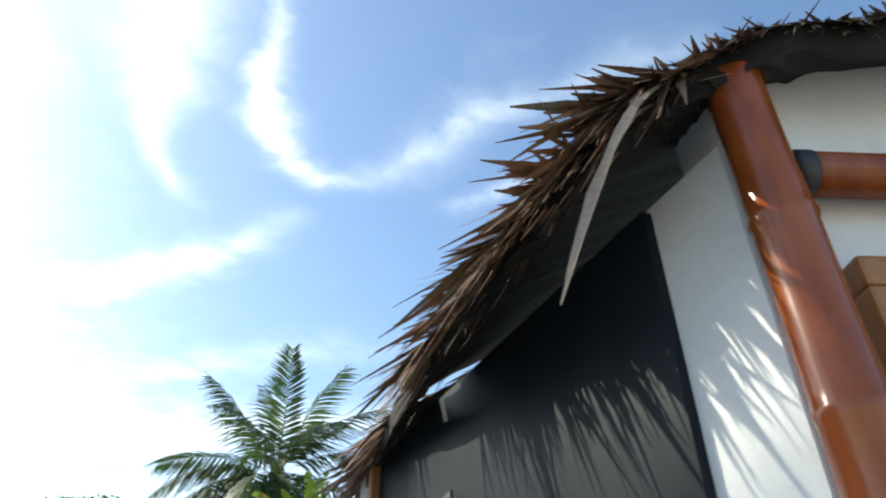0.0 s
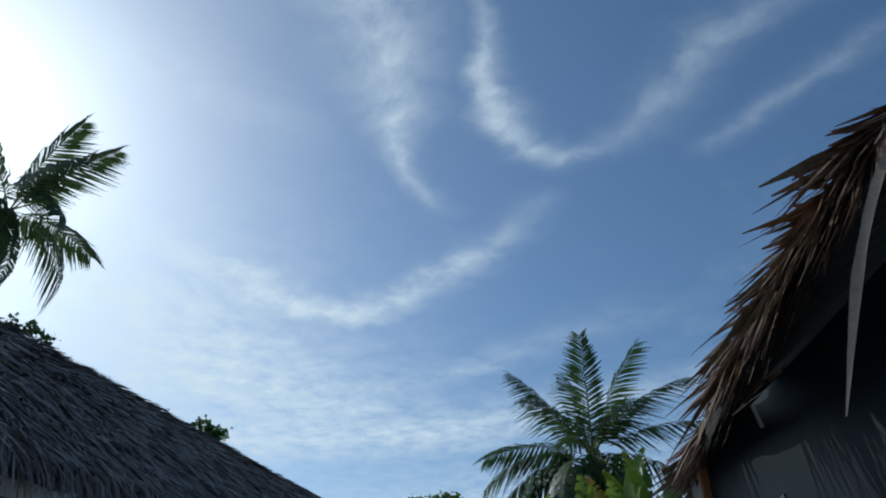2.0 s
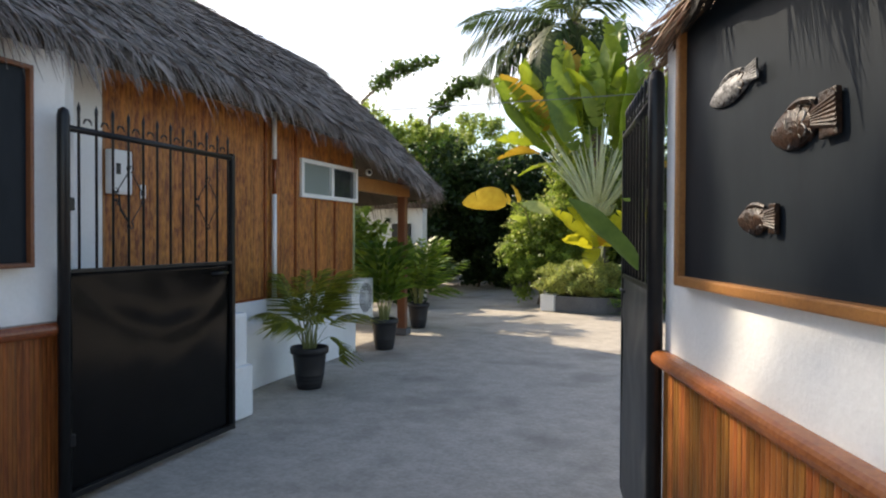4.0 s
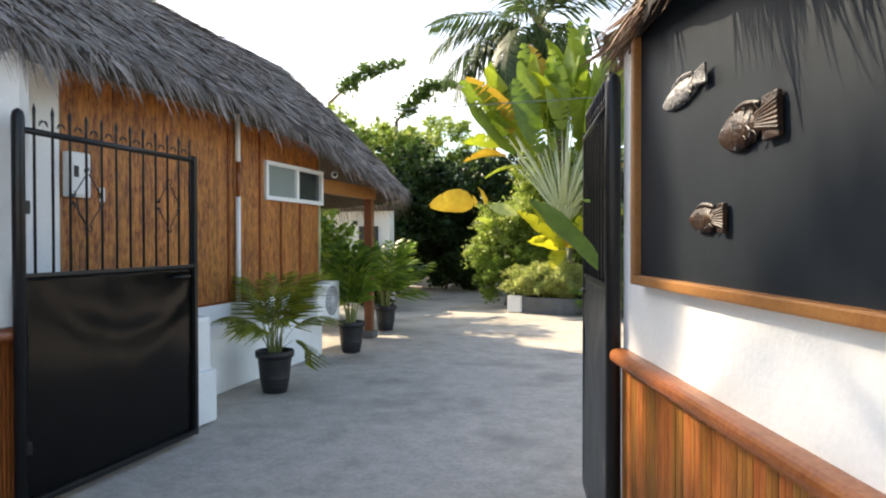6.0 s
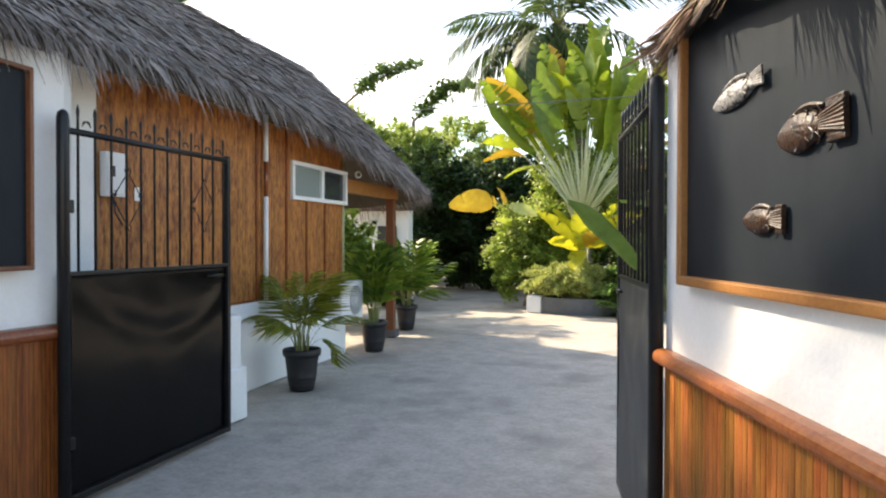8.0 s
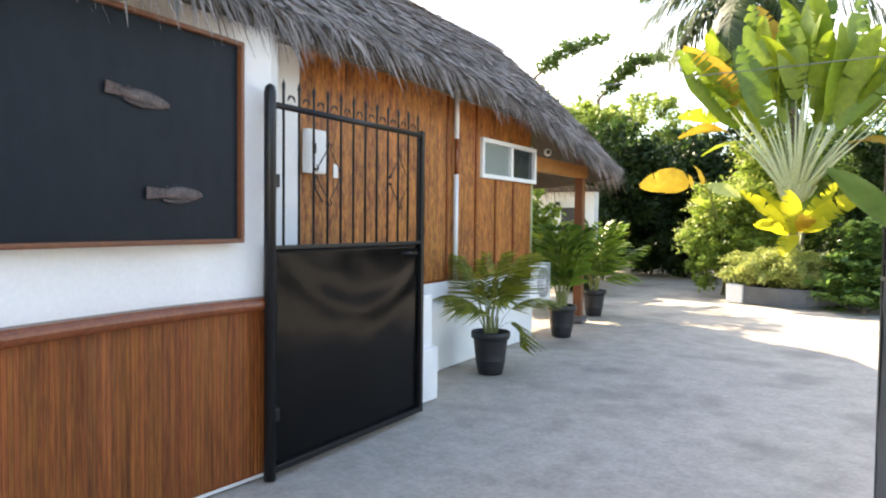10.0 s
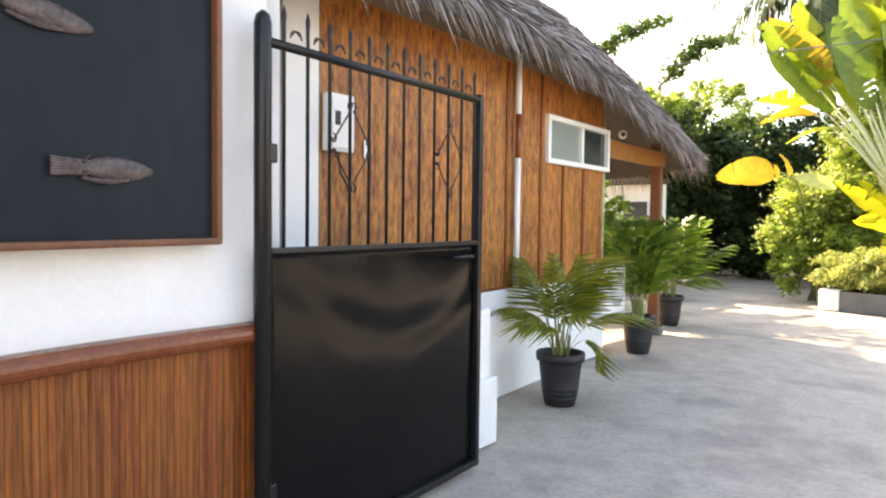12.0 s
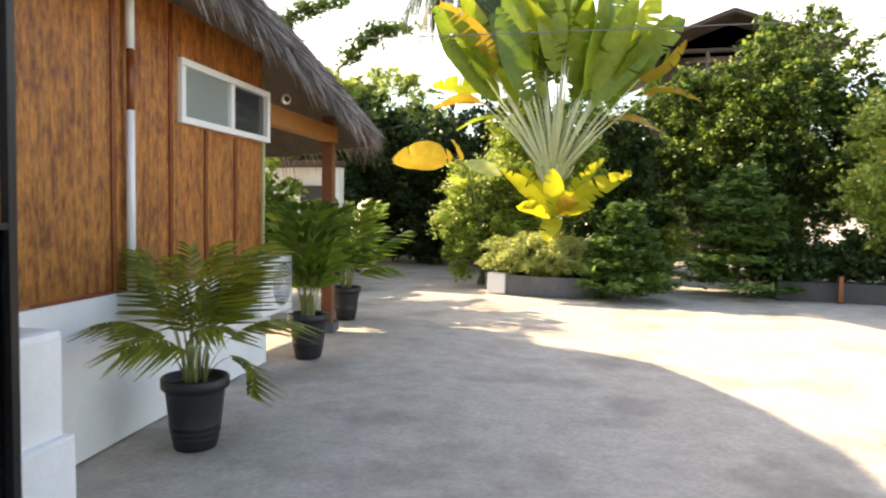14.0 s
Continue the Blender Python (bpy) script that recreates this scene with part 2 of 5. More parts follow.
FISH_DULL = material("dull brown-grey carved wood", (0.03, 0.024, 0.022), (0.14, 0.10, 0.09), 0.55, scale=22, fine=60, bump=0.5, contrast=1.4)
FISH_SILVER_GLINT = material("silver-grey painted carved wood and ridge glints", (0.035, 0.034, 0.036), (0.32, 0.32, 0.33), 0.5, 0.2, scale=30, fine=70, bump=0.8, contrast=1.9)
# render of the far bed, darkened because that wall stands in shade
STONE_SHADED = material("render with shade in its colour", (0.05, 0.046, 0.042), (0.10, 0.092, 0.085), 0.9, scale=3, fine=40, bump=0.3)
STONE = material("grey rendered planter wall", (0.075, 0.078, 0.082), (0.14, 0.145, 0.15), 0.85, scale=3, fine=40, bump=0.3)
BARK = material("grey brown bark", (0.10, 0.08, 0.06), (0.22, 0.18, 0.14), 0.9, scale=6, fine=40, bump=0.6)
TIMBER_FAR = material("weathered far timber", (0.05, 0.032, 0.022), (0.10, 0.062, 0.042), 0.8, scale=3, fine=30)
PAPER = material("printed white notice", (0.75, 0.75, 0.74), (0.82, 0.82, 0.80), 0.6, scale=6, fine=60, bump=0.0)


def leaf_material(name, dark, light, rough=0.45, amount=0.35, through_light=0.48, vary="island"):
    return material(name, dark, light, rough, scale=1.2, fine=9, bump=0.0, vary=vary, amount=amount, through_light=through_light)


LEAF_DARK = leaf_material("dark green leaves", (0.018, 0.045, 0.012), (0.06, 0.115, 0.028), 0.4, 0.5)
LEAF_MID = leaf_material("mid green leaves", (0.035, 0.085, 0.018), (0.11, 0.19, 0.04), 0.4, 0.5)
LEAF_LIGHT = leaf_material("light green leaves", (0.17, 0.27, 0.04), (0.38, 0.48, 0.09))
LEAF_PALE = leaf_material("pale yellow green leaves", (0.32, 0.38, 0.10), (0.54, 0.57, 0.20))
LEAF_PADDLE = leaf_material("yellow green paddle leaves", (0.17, 0.26, 0.02), (0.36, 0.44, 0.04), 0.35, 0.45, 0.5, "object")
LEAF_BLADE = leaf_material("green paddle leaves", (0.10, 0.18, 0.02), (0.22, 0.32, 0.04), 0.35, 0.35, 0.45, "object")
LEAF_CONIFER = leaf_material("feathery conifer sprays", (0.06, 0.14, 0.03), (0.20, 0.33, 0.08), 0.45, 0.5)
LEAF_YELLOW = leaf_material("yellow leaves", (0.34, 0.20, 0.02), (0.52, 0.38, 0.05), 0.45, 0.3, 0.4, "object")
LEAF_GOLD = leaf_material("golden green leaves", (0.40, 0.40, 0.02), (0.56, 0.54, 0.05), 0.4, 0.2, 0.5, "object")
LEAF_PALM = leaf_material("coconut palm leaves", (0.03, 0.06, 0.02), (0.08, 0.125, 0.04), 0.5)
LEAF_ARECA = leaf_material("areca palm leaves", (0.09, 0.13, 0.014), (0.36, 0.37, 0.055), 0.4)
PETIOLE = material("pale green leaf stalks", (0.30, 0.34, 0.16), (0.52, 0.54, 0.34), 0.5, scale=4, fine=30, bump=0.05)
SHEATH = material("yellow-brown leaf sheaths", (0.22, 0.20, 0.07), (0.40, 0.38, 0.15), 0.55, scale=5, fine=40, bump=0.1, vary="object", amount=0.2)
LEAF_POT = leaf_material("bright green pot palm leaves", (0.06, 0.14, 0.018), (0.20, 0.30, 0.04), 0.4, 0.5)
STALK = material("green palm stalks", (0.12, 0.15, 0.04), (0.24, 0.25, 0.08), 0.5, scale=4, fine=30, bump=0.05)


def glass_material(name, tint, rough=0.05):
    m = bpy.data.materials.new(name)
    m.use_nodes = True
    b = m.node_tree.nodes["Principled BSDF"]
    b.inputs["Base Color"].default_value, b.inputs["Roughness"].default_value = (*tint, 1), rough
    b.inputs["Specular IOR Level"].default_value = 0.8
    return m


GLASS_FROST = glass_material("frosted pale window glass", (0.22, 0.26, 0.25), 0.25)
GLASS_DARK = glass_material("dark window glass", (0.03, 0.04, 0.045), 0.05)


# ---- mesh helpers ----
def thing(name, label, category, m=None, group="", kind=""):
    """An Empty at a thing's base; its parts are built in its own coordinates."""
    ob = new(name)
    ob.empty_display_size = 0.1
    ob.matrix_world = m or Matrix.Identity(4)
    return tagged(ob, label, category, group, kind)


def mesh_of(bm, name, mat, smooth=False):
    me = bpy.data.meshes.new(name)
    bm.normal_update()
    bm.to_mesh(me)
    bm.free()
    me.materials.append(mat)
    if smooth:
        me.polygons.foreach_set("use_smooth", [True] * len(me.polygons))
    return me


def part(name, bm, mat, parent=None, label="", smooth=False):
    """Links a bmesh (or a mesh) as one object under a thing or a part."""
    me = bm if isinstance(bm, bpy.types.Mesh) else mesh_of(bm, name, mat, smooth)
    ob = new(name, me)
    if parent is not None:
        ob.parent = parent
    if label:
        ob["label"] = label
    return ob


def box_into(bm, size, m=None, bevel=0.0):
    made = bmesh.ops.create_cube(bm, size=1.0, matrix=(m or Matrix.Identity(4)) @ Matrix.Diagonal((*size, 1)))
    if bevel:
        edges = {e for v in made["verts"] for e in v.link_edges}
        bmesh.ops.bevel(bm, geom=list(edges), offset=bevel, segments=2, affect="EDGES", profile=0.6)


def box(size, m=None, bevel=0.004):
    bm = bmesh.new()
    box_into(bm, size, m, bevel)
    return bm


def tube(points, radii, sides=10, cap=True):
    """A round bar along points, with a radius at each."""
    bm = bmesh.new()
    pts = [Vector(p) for p in points]
    if isinstance(radii, (int, float)):
        radii = [radii] * len(pts)
    rings, side = [], None
    for i, p in enumerate(pts):
        d = (pts[min(i + 1, len(pts) - 1)] - pts[max(i - 1, 0)]).normalized()
        ref = Vector((0, 0, 1)) if abs(d.z) < 0.9 else Vector((1, 0, 0))
        a = d.cross(ref).normalized() if side is None else (side - d * side.dot(d)).normalized()
        side = a
        b = d.cross(a)
        rings.append([bm.verts.new(p + radii[i] * (math.cos(t) * a + math.sin(t) * b)) for t in (2 * math.pi * k / sides for k in range(sides))])
    for r, q in zip(rings, rings[1:]):
        for k in range(sides):
            bm.faces.new((r[k], r[(k + 1) % sides], q[(k + 1) % sides], q[k]))
    if cap:
        bm.faces.new(rings[0][::-1])
        bm.faces.new(rings[-1])
    bmesh.ops.recalc_face_normals(bm, faces=bm.faces)
    return bm


def lathe(profile, sides=28, wide=1.0):
    """profile: (radius, z) from the bottom up, turned round the z axis."""
    bm = bmesh.new()
    rings = [[bm.verts.new((wide * r * math.cos(2 * math.pi * k / sides), wide * r * math.sin(2 * math.pi * k / sides), z)) for k in range(sides)] for r, z in profile]
    for r, q in zip(rings, rings[1:]):
        for k in range(sides):
            bm.faces.new((r[k], r[(k + 1) % sides], q[(k + 1) % sides], q[k]))
    bm.faces.new(rings[0][::-1])
    bm.faces.new(rings[-1])
    return bm


def offset_line(line, d):
    """A plan line moved by d metres to its left."""
    out = []
    for i, p in enumerate(line):
        a, b = Vector(line[max(i - 1, 0)]), Vector(line[min(i + 1, len(line) - 1)])
        t = (b - a).normalized()
        out.append((p[0] - t.y * d, p[1] + t.x * d))
    return out


def wall_mesh(line, thick, z0, z1):
    """A wall that stands along a plan line; its body lies to the line's left."""
    bm = bmesh.new()
    back = offset_line(line, thick)
    rows = [[bm.verts.new((x, y, z)) for (x, y) in pl] for pl, z in ((line, z0), (line, z1), (back, z1), (back, z0))]
    for a, b in zip(rows, rows[1:] + rows[:1]):
        for k in range(len(line) - 1):
            bm.faces.new((a[k], a[k + 1], b[k + 1], b[k]))
    for k in (0, -1):
        bm.faces.new([r[k] for r in rows])
    bmesh.ops.recalc_face_normals(bm, faces=bm.faces)
    return bm


def along(line, s):
    """The place and the heading (degrees) s metres along a plan line."""
    for a, b in zip(line, line[1:]):
        seg = math.dist(a, b)
        if s <= seg or b == line[-1]:
            f = s / seg
            return a[0] + (b[0] - a[0]) * f, a[1] + (b[1] - a[1]) * f, math.degrees(math.atan2(b[1] - a[1], b[0] - a[0]))
        s -= seg


def length_of(line):
    return sum(math.dist(a, b) for a, b in zip(line, line[1:]))


def curve_line(line, n=24):
    """A smooth plan line through a few points (Catmull-Rom)."""
    pts = [Vector(p) for p in line]
    pts = [2 * pts[0] - pts[1]] + pts + [2 * pts[-1] - pts[-2]]
    out = []
    steps = max(2, n // (len(line) - 1))
    for i in range(1, len(pts) - 2):
        for k in range(steps):
            t = k / steps
            p0, p1, p2, p3 = pts[i - 1:i + 3]
            out.append(tuple(0.5 * ((2 * p1) + (p2 - p0) * t + (2 * p0 - 5 * p1 + 4 * p2 - p3) * t * t + (3 * p1 - p0 - 3 * p2 + p3) * t ** 3)))
    out.append(tuple(pts[-2]))
    return out


def quad_mesh(name, quads, mat):
    """One mesh from an array of four-cornered leaves or blades: (count, 4, 3), or strips (count, rows, 2, 3)."""
    a = np.asarray(quads, dtype=np.float64)
    me = bpy.data.meshes.new(name)
    if a.ndim == 3:
        n = len(a)
        verts, idx = a.reshape(-1, 3), np.arange(4 * n)
    else:
        n0, rows = a.shape[0], a.shape[1]
        verts = a.reshape(-1, 3)
        base = (np.arange(n0) * rows * 2)[:, None, None]
        r = (np.arange(rows - 1) * 2)[None, :, None]
        idx = (base + r + np.array([0, 1, 3, 2])[None, None, :]).ravel()
        n = n0 * (rows - 1)
    me.vertices.add(len(verts))
    me.vertices.foreach_set("co", verts.ravel())
    me.loops.add(4 * n)
    me.loops.foreach_set("vertex_index", idx)
    me.polygons.add(n)
    me.polygons.foreach_set("loop_start", np.arange(n) * 4)
    me.update(calc_edges=True)
    me.materials.append(mat)
    return me


def unit(v):
    return v / np.maximum(np.linalg.norm(v, axis=-1, keepdims=True), 1e-9)


# ---- ground ----
rng = np.random.default_rng(7)


def ground_mesh():
    bm = bmesh.new()
    xs = [-400, -120, -40] + [-20 + 0.8 * i for i in range(51)] + [40, 120, 400]
    ys = [-400, -120, -40, -20, -10] + [-5 + 0.8 * i for i in range(60)] + [60, 120, 400]
    grid = [[bm.verts.new((x, y, (-0.012 + 0.012 * noise.noise((x * 0.5, y * 0.5, 0))) if abs(x) < 30 and -6 < y < 45 else 0.0)) for x in xs] for y in ys]
    for r, q in zip(grid, grid[1:]):
        for k in range(len(xs) - 1):
            bm.faces.new((r[k], r[k + 1], q[k + 1], q[k]))
    return bm


ground = part("ground", ground_mesh(), CONCRETE, smooth=True)
tagged(ground, "worn pale grey concrete and sand yard", "ground", kind="structure")


# ---- thatch ----
def thatch_surface(eave, ridge, u, v, bulge=0.10):
    k = np.arange(len(eave))
    e = np.stack([np.interp(u, k, np.array(eave)[:, i]) for i in range(3)], -1)
    r = np.stack([np.interp(u, k, np.array(ridge)[:, i]) for i in range(3)], -1)
    p = e + (r - e) * v[..., None]
    p[..., 2] += bulge * np.sin(np.pi * np.clip(v, 0, 1))
    return p


def thatch_slab(eave, ridge, thick, nu, nv, hole=None):
    """The matted body of the roof: an upper and a lower skin, closed round the rim."""
    bm = bmesh.new()
    us, vs = np.linspace(0, len(eave) - 1, nu), np.linspace(0.0, 1, nv)
    top = [[bm.verts.new(thatch_surface(eave, ridge, np.array([u]), np.array([v]))[0] + np.array((0, 0, 0.02 * noise.noise((u * 9, v * 9, 3))))) for u in us] for v in vs]
    low = [[bm.verts.new(q.co - Vector((0, 0, thick))) for q in row] for row in top]
    for j in range(nv - 1):
        for i in range(nu - 1):
            c = sum((top[j + b][i + a].co for a in (0, 1) for b in (0, 1)), Vector()) / 4
            if not hole or math.dist(c, Vector(hole[0]) + Vector((0.02, 0.11, 0.05))) > 1.9 * hole[1]:
                bm.faces.new((top[j][i], top[j][i + 1], top[j + 1][i + 1], top[j + 1][i]))
            if hole and math.hypot(0.6 * (c.x - hole[0][0]), c.y - hole[0][1]) < 0.75 * hole[1]:
                continue
            bm.faces.new((low[j][i], low[j + 1][i], low[j + 1][i + 1], low[j][i + 1]))
    for i in range(nu - 1):
        bm.faces.new((top[0][i], low[0][i], low[0][i + 1], top[0][i + 1]))
        bm.faces.new((top[-1][i], top[-1][i + 1], low[-1][i + 1], low[-1][i]))
    return bm


def thatch_blades(eave, ridge, count, u0, u1, v_edge, length, width, lift, droop, hole=None, vmax=0.98, power=1.0, splay=0.24):
    """Dry leaf strips laid down the slope. v_edge: the share of them that hang over the eave."""
    n = count
    u = rng.uniform(u0, u1, n)
    v = rng.uniform(0, 1, n) ** power * vmax
    over = rng.uniform(0, 1, n) < v_edge
    v = np.where(over, rng.uniform(0.0, 0.09, n), v)
    p = thatch_surface(eave, ridge, u, v)
    p2 = thatch_surface(eave, ridge, u, v + 0.02)
    q2 = thatch_surface(eave, ridge, u + 0.02, v)
    down = unit(p - p2)
    side = unit(q2 - p)
    normal = unit(np.cross(side, -down))
    normal *= np.sign(normal[:, 2:3] + 1e-9)
    ang = rng.normal(0, splay, n)[:, None]
    d = unit(down * np.cos(ang) + side * np.sin(ang))
    w = unit(np.cross(d, normal))
    tilt = rng.normal(0, 0.5, n)[:, None]
    w = unit(w * np.cos(tilt) + normal * np.sin(tilt))
    ln = (length * rng.uniform(0.5, 1.35, n))[:, None]
    wd = (width * rng.uniform(0.5, 1.5, n))[:, None]
    out = (lift * rng.uniform(0.2, 1.4, n))[:, None]
    fall = np.array((0, 0, -1.0)) * np.where(over, droop * rng.uniform(0.3, 1.6, n), droop * 0.12)[:, None]
    start = p - d * ln * 0.35 + normal * 0.01
    mid = p + d * ln * 0.25 + normal * out * 0.7 + fall * ln * 0.2
    tip = p + d * ln * 0.65 + normal * out + fall * ln * 0.75
    if hole:
        keep = np.min(np.stack([np.linalg.norm(q - np.array(hole[0]) - np.array((0.02, 0.10, 0.05)), axis=1) for q in (start, 0.5 * start + 0.5 * mid, mid, tip)]), axis=0) > hole[1] * 1.9
    else:
        keep = np.ones(n, bool)
    strip = np.stack([np.stack([start - w * wd, start + w * wd], 1), np.stack([mid - w * wd * 0.9, mid + w * wd * 0.9], 1), np.stack([tip - w * wd * 0.12, tip + w * wd * 0.12], 1)], 1)
    return strip[keep]


HUT_EAVE = [(-2.5, 0.5, 2.45), (-2.6, 1.0, 2.45), (-2.9, 2.2, 2.48), (-3.28, 3.2, 2.58), (-3.58, 5.0, 2.68), (-3.78, 6.5, 2.63), (-3.9, 7.5, 2.48), (-4.05, 8.7, 2.30), (-4.18, 9.85, 2.18), (-5.6, 10.5, 2.1), (-7.3, 10.2, 2.1), (-7.5, 5.0, 2.3), (-7.3, 0.5, 2.3)]
HUT_RIDGE = [(-5.33, 0.5, 4.24), (-5.35, 1.0, 4.24), (-5.4, 2.2, 4.23), (-5.45, 3.2, 4.2), (-5.5, 4.6, 4.11), (-5.5, 6.0, 4.0), (-5.5, 7.0, 3.92), (-5.5, 7.9, 3.87), (-5.5, 8.4, 3.84), (-5.55, 8.45, 3.84), (-5.6, 8.45, 3.84), (-5.55, 5.0, 4.1), (-5.35, 0.5, 4.24)]
hut_roof = thing("roof_1", "weathered grey palm-leaf thatch roof of a long hut", "roof", kind="structure")
part("thatch_body", thatch_slab(HUT_EAVE, HUT_RIDGE, 0.14, 90, 14), THATCH_GAP_SHADE, hut_roof, "matted thatch, darkened for shade between the strips")
blades = [thatch_blades(HUT_EAVE, HUT_RIDGE, 34000, 0.0, 8.4, 0.06, 0.27, 0.0075, 0.05, 0.55, splay=0.42),
          thatch_blades(HUT_EAVE, HUT_RIDGE, 3000, 8.0, 12.0, 0.1, 0.45, 0.012, 0.05, 0.5),
          thatch_blades(HUT_EAVE, HUT_RIDGE, 4200, 0.0, 8.3, 1.0, 0.30, 0.0075, 0.035, 0.6, splay=0.34)]
tagged(part("thatch_leaves", quad_mesh("thatch_leaves", np.concatenate(blades), THATCH), THATCH, hut_roof, "loose grey thatch strips"), kind="stuff")
ridge_cap = thatch_blades(HUT_EAVE, HUT_RIDGE, 2600, 0.5, 8.0, 0.0, 0.35, 0.010, 0.08, 0.1, power=0.04, vmax=1.0)
tagged(part("ridge_leaves", quad_mesh("ridge_leaves", ridge_cap, THATCH), THATCH, hut_roof), kind="stuff")

BOOTH_EAVE = [(1.9, 4.3, 2.3), (0.6, 4.1, 2.3), (0.06, 3.70, 2.26), (-0.06, 3.2, 2.24), (0.12, 2.45, 2.22), (0.33, 1.82, 2.20), (0.53, 1.50, 2.295), (0.79, 1.41, 2.38), (1.5, 1.40, 2.43), (2.9, 1.43, 2.45)]
BOOTH_RIDGE = [(1.9, 3.2, 2.7), (1.9, 3.1, 2.7), (1.9, 3.0, 2.7), (1.9, 2.9, 2.8), (1.95, 2.8, 3.2), (2.0, 2.7, 3.2), (2.1, 2.7, 3.2), (2.2, 2.7, 3.2), (2.4, 2.7, 3.2), (2.9, 2.7, 3.2)]
GAP = ((0.25, 2.46, 2.29), 0.095)
booth_roof = thing("roof_2", "brown dried palm-leaf thatch roof with a ragged eave", "roof", kind="structure")
part("thatch_body", thatch_slab(BOOTH_EAVE, BOOTH_RIDGE, 0.07, 150, 34, GAP), SHADED_UNDER, booth_roof, "matted underside with its shade in the colour")
blades = [thatch_blades(BOOTH_EAVE, BOOTH_RIDGE, 4300, 0.2, 6.3, 0.05, 0.30, 0.009, 0.03, 0.25, GAP),
          thatch_blades(BOOTH_EAVE, BOOTH_RIDGE, 2600, 6.0, 9, 0.05, 0.22, 0.006, 0.012, 0.2),
          thatch_blades(BOOTH_EAVE, BOOTH_RIDGE, 2300, 0.5, 6.4, 1.0, 0.22, 0.006, 0.012, 0.45, GAP),
          thatch_blades(BOOTH_EAVE, BOOTH_RIDGE, 1500, 6.0, 9, 1.0, 0.13, 0.005, 0.012, 0.3)]
tagged(part("thatch_leaves", quad_mesh("thatch_leaves", np.concatenate(blades), THATCH_BROWN), THATCH_BROWN, booth_roof, "loose brown thatch strips"), kind="stuff")


def hanging_leaf(root, tip, width, mat):
    """A long folded dry leaf that hangs from the eave."""
    root, tip = Vector(root), Vector(tip)
    bm = bmesh.new()
    d = tip - root
    side = d.cross(Vector((0.6, 0.8, 0))).normalized()
    fold = d.cross(side).normalized()
    rows = []
    for k in range(9):
        t = k / 8
        w = width * (0.35 + 0.65 * math.sin(math.pi * min(1, t * 1.25 + 0.1)) if t < 0.72 else 0.9 * (1 - t) / 0.28) + 0.001
        c = root + d * t + Vector((0, 0, 0.05)) * math.sin(math.pi * t)
        rows.append([bm.verts.new(c - side * w + fold * w * 0.5), bm.verts.new(c), bm.verts.new(c + side * w + fold * w * 0.5)])
    for r, q in zip(rows, rows[1:]):
        for k in (0, 1):
            bm.faces.new((r[k], r[k + 1], q[k + 1], q[k]))
    return part("hanging_leaf", bm, mat, booth_roof, "pale dry palm leaf", True)


hanging_leaf((0.60, 1.43, 2.27), (0.345, 1.18, 1.715), 0.010, DRY_LEAF)
hanging_leaf((0.59, 1.45, 2.25), (0.37, 1.27, 1.80), 0.008, DRY_LEAF)

# ---- hut walls ----
HUT_WALL = [(-3.856, 3.70), (-3.97, 4.95), (-4.11, 5.84), (-4.36, 7.75)]
LOW_WALL = [(-3.86, 4.1), (-3.945, 4.95), (-4.085, 5.84), (-4.34, 7.79)]
hut_wall = part("wall_1", wall_mesh(HUT_WALL, 0.12, 0.0, 2.6), FRAME_WOOD)
tagged(hut_wall, "hut wall clad with varnished split bamboo", "wall", kind="structure")
low_wall = part("wall_2", wall_mesh(LOW_WALL, 0.10, 0.0, 0.83), PLASTER, smooth=False)
tagged(low_wall, "low white plastered plinth wall under the bamboo cladding", "wall", kind="structure")
end_wall = part("wall_3", wall_mesh([(-4.36, 7.75), (-7.2, 8.1)], 0.12, 0.0, 2.5), FRAME_WOOD)
tagged(end_wall, "brown end wall of the hut", "wall", kind="structure")
pier = part("wall_pier", box((0.56, 0.34, 0.83), pose(-3.735, 4.545, 0.415, 0, 0, 4), 0.03), PLASTER)
tagged(pier, "short white plastered pier at the end of the plinth wall", "pier")
plinth = part("plinth_step", box((0.58, 0.36, 0.41), pose(-3.70, 4.545, 0.205, 0, 0, 4), 0.012), PLASTER)
tagged(plinth, "small white plastered concrete block beside the gate", "plinth")

BOOTH_L = curve_line([(-2.70, 0.2), (-2.76, 0.6), (-2.88, 1.2), (-3.01, 1.75), (-3.10, 2.25), (-3.13, 2.87)], 40)
booth_wall = part("wall_4", wall_mesh(BOOTH_L, 0.14, 0.0, 2.42), PLASTER)
tagged(booth_wall, "white plastered booth wall with a bamboo wainscot", "wall", kind="structure")
return_wall = part("wall_5", wall_mesh([(-3.15, 2.87), (-3.27, 3.03), (-3.97, 3.25)], 0.12, 0.0, 2.55), PLASTER)
tagged(return_wall, "white plastered return wall behind the gate", "wall", kind="structure")

white_wall = part("wall_9", wall_mesh([(-3.833, 3.45), (-3.856, 3.697)], 0.12, 0.0, 2.58), PLASTER)
tagged(white_wall, "narrow white plastered wall at the end of the bamboo cladding", "wall", kind="structure")

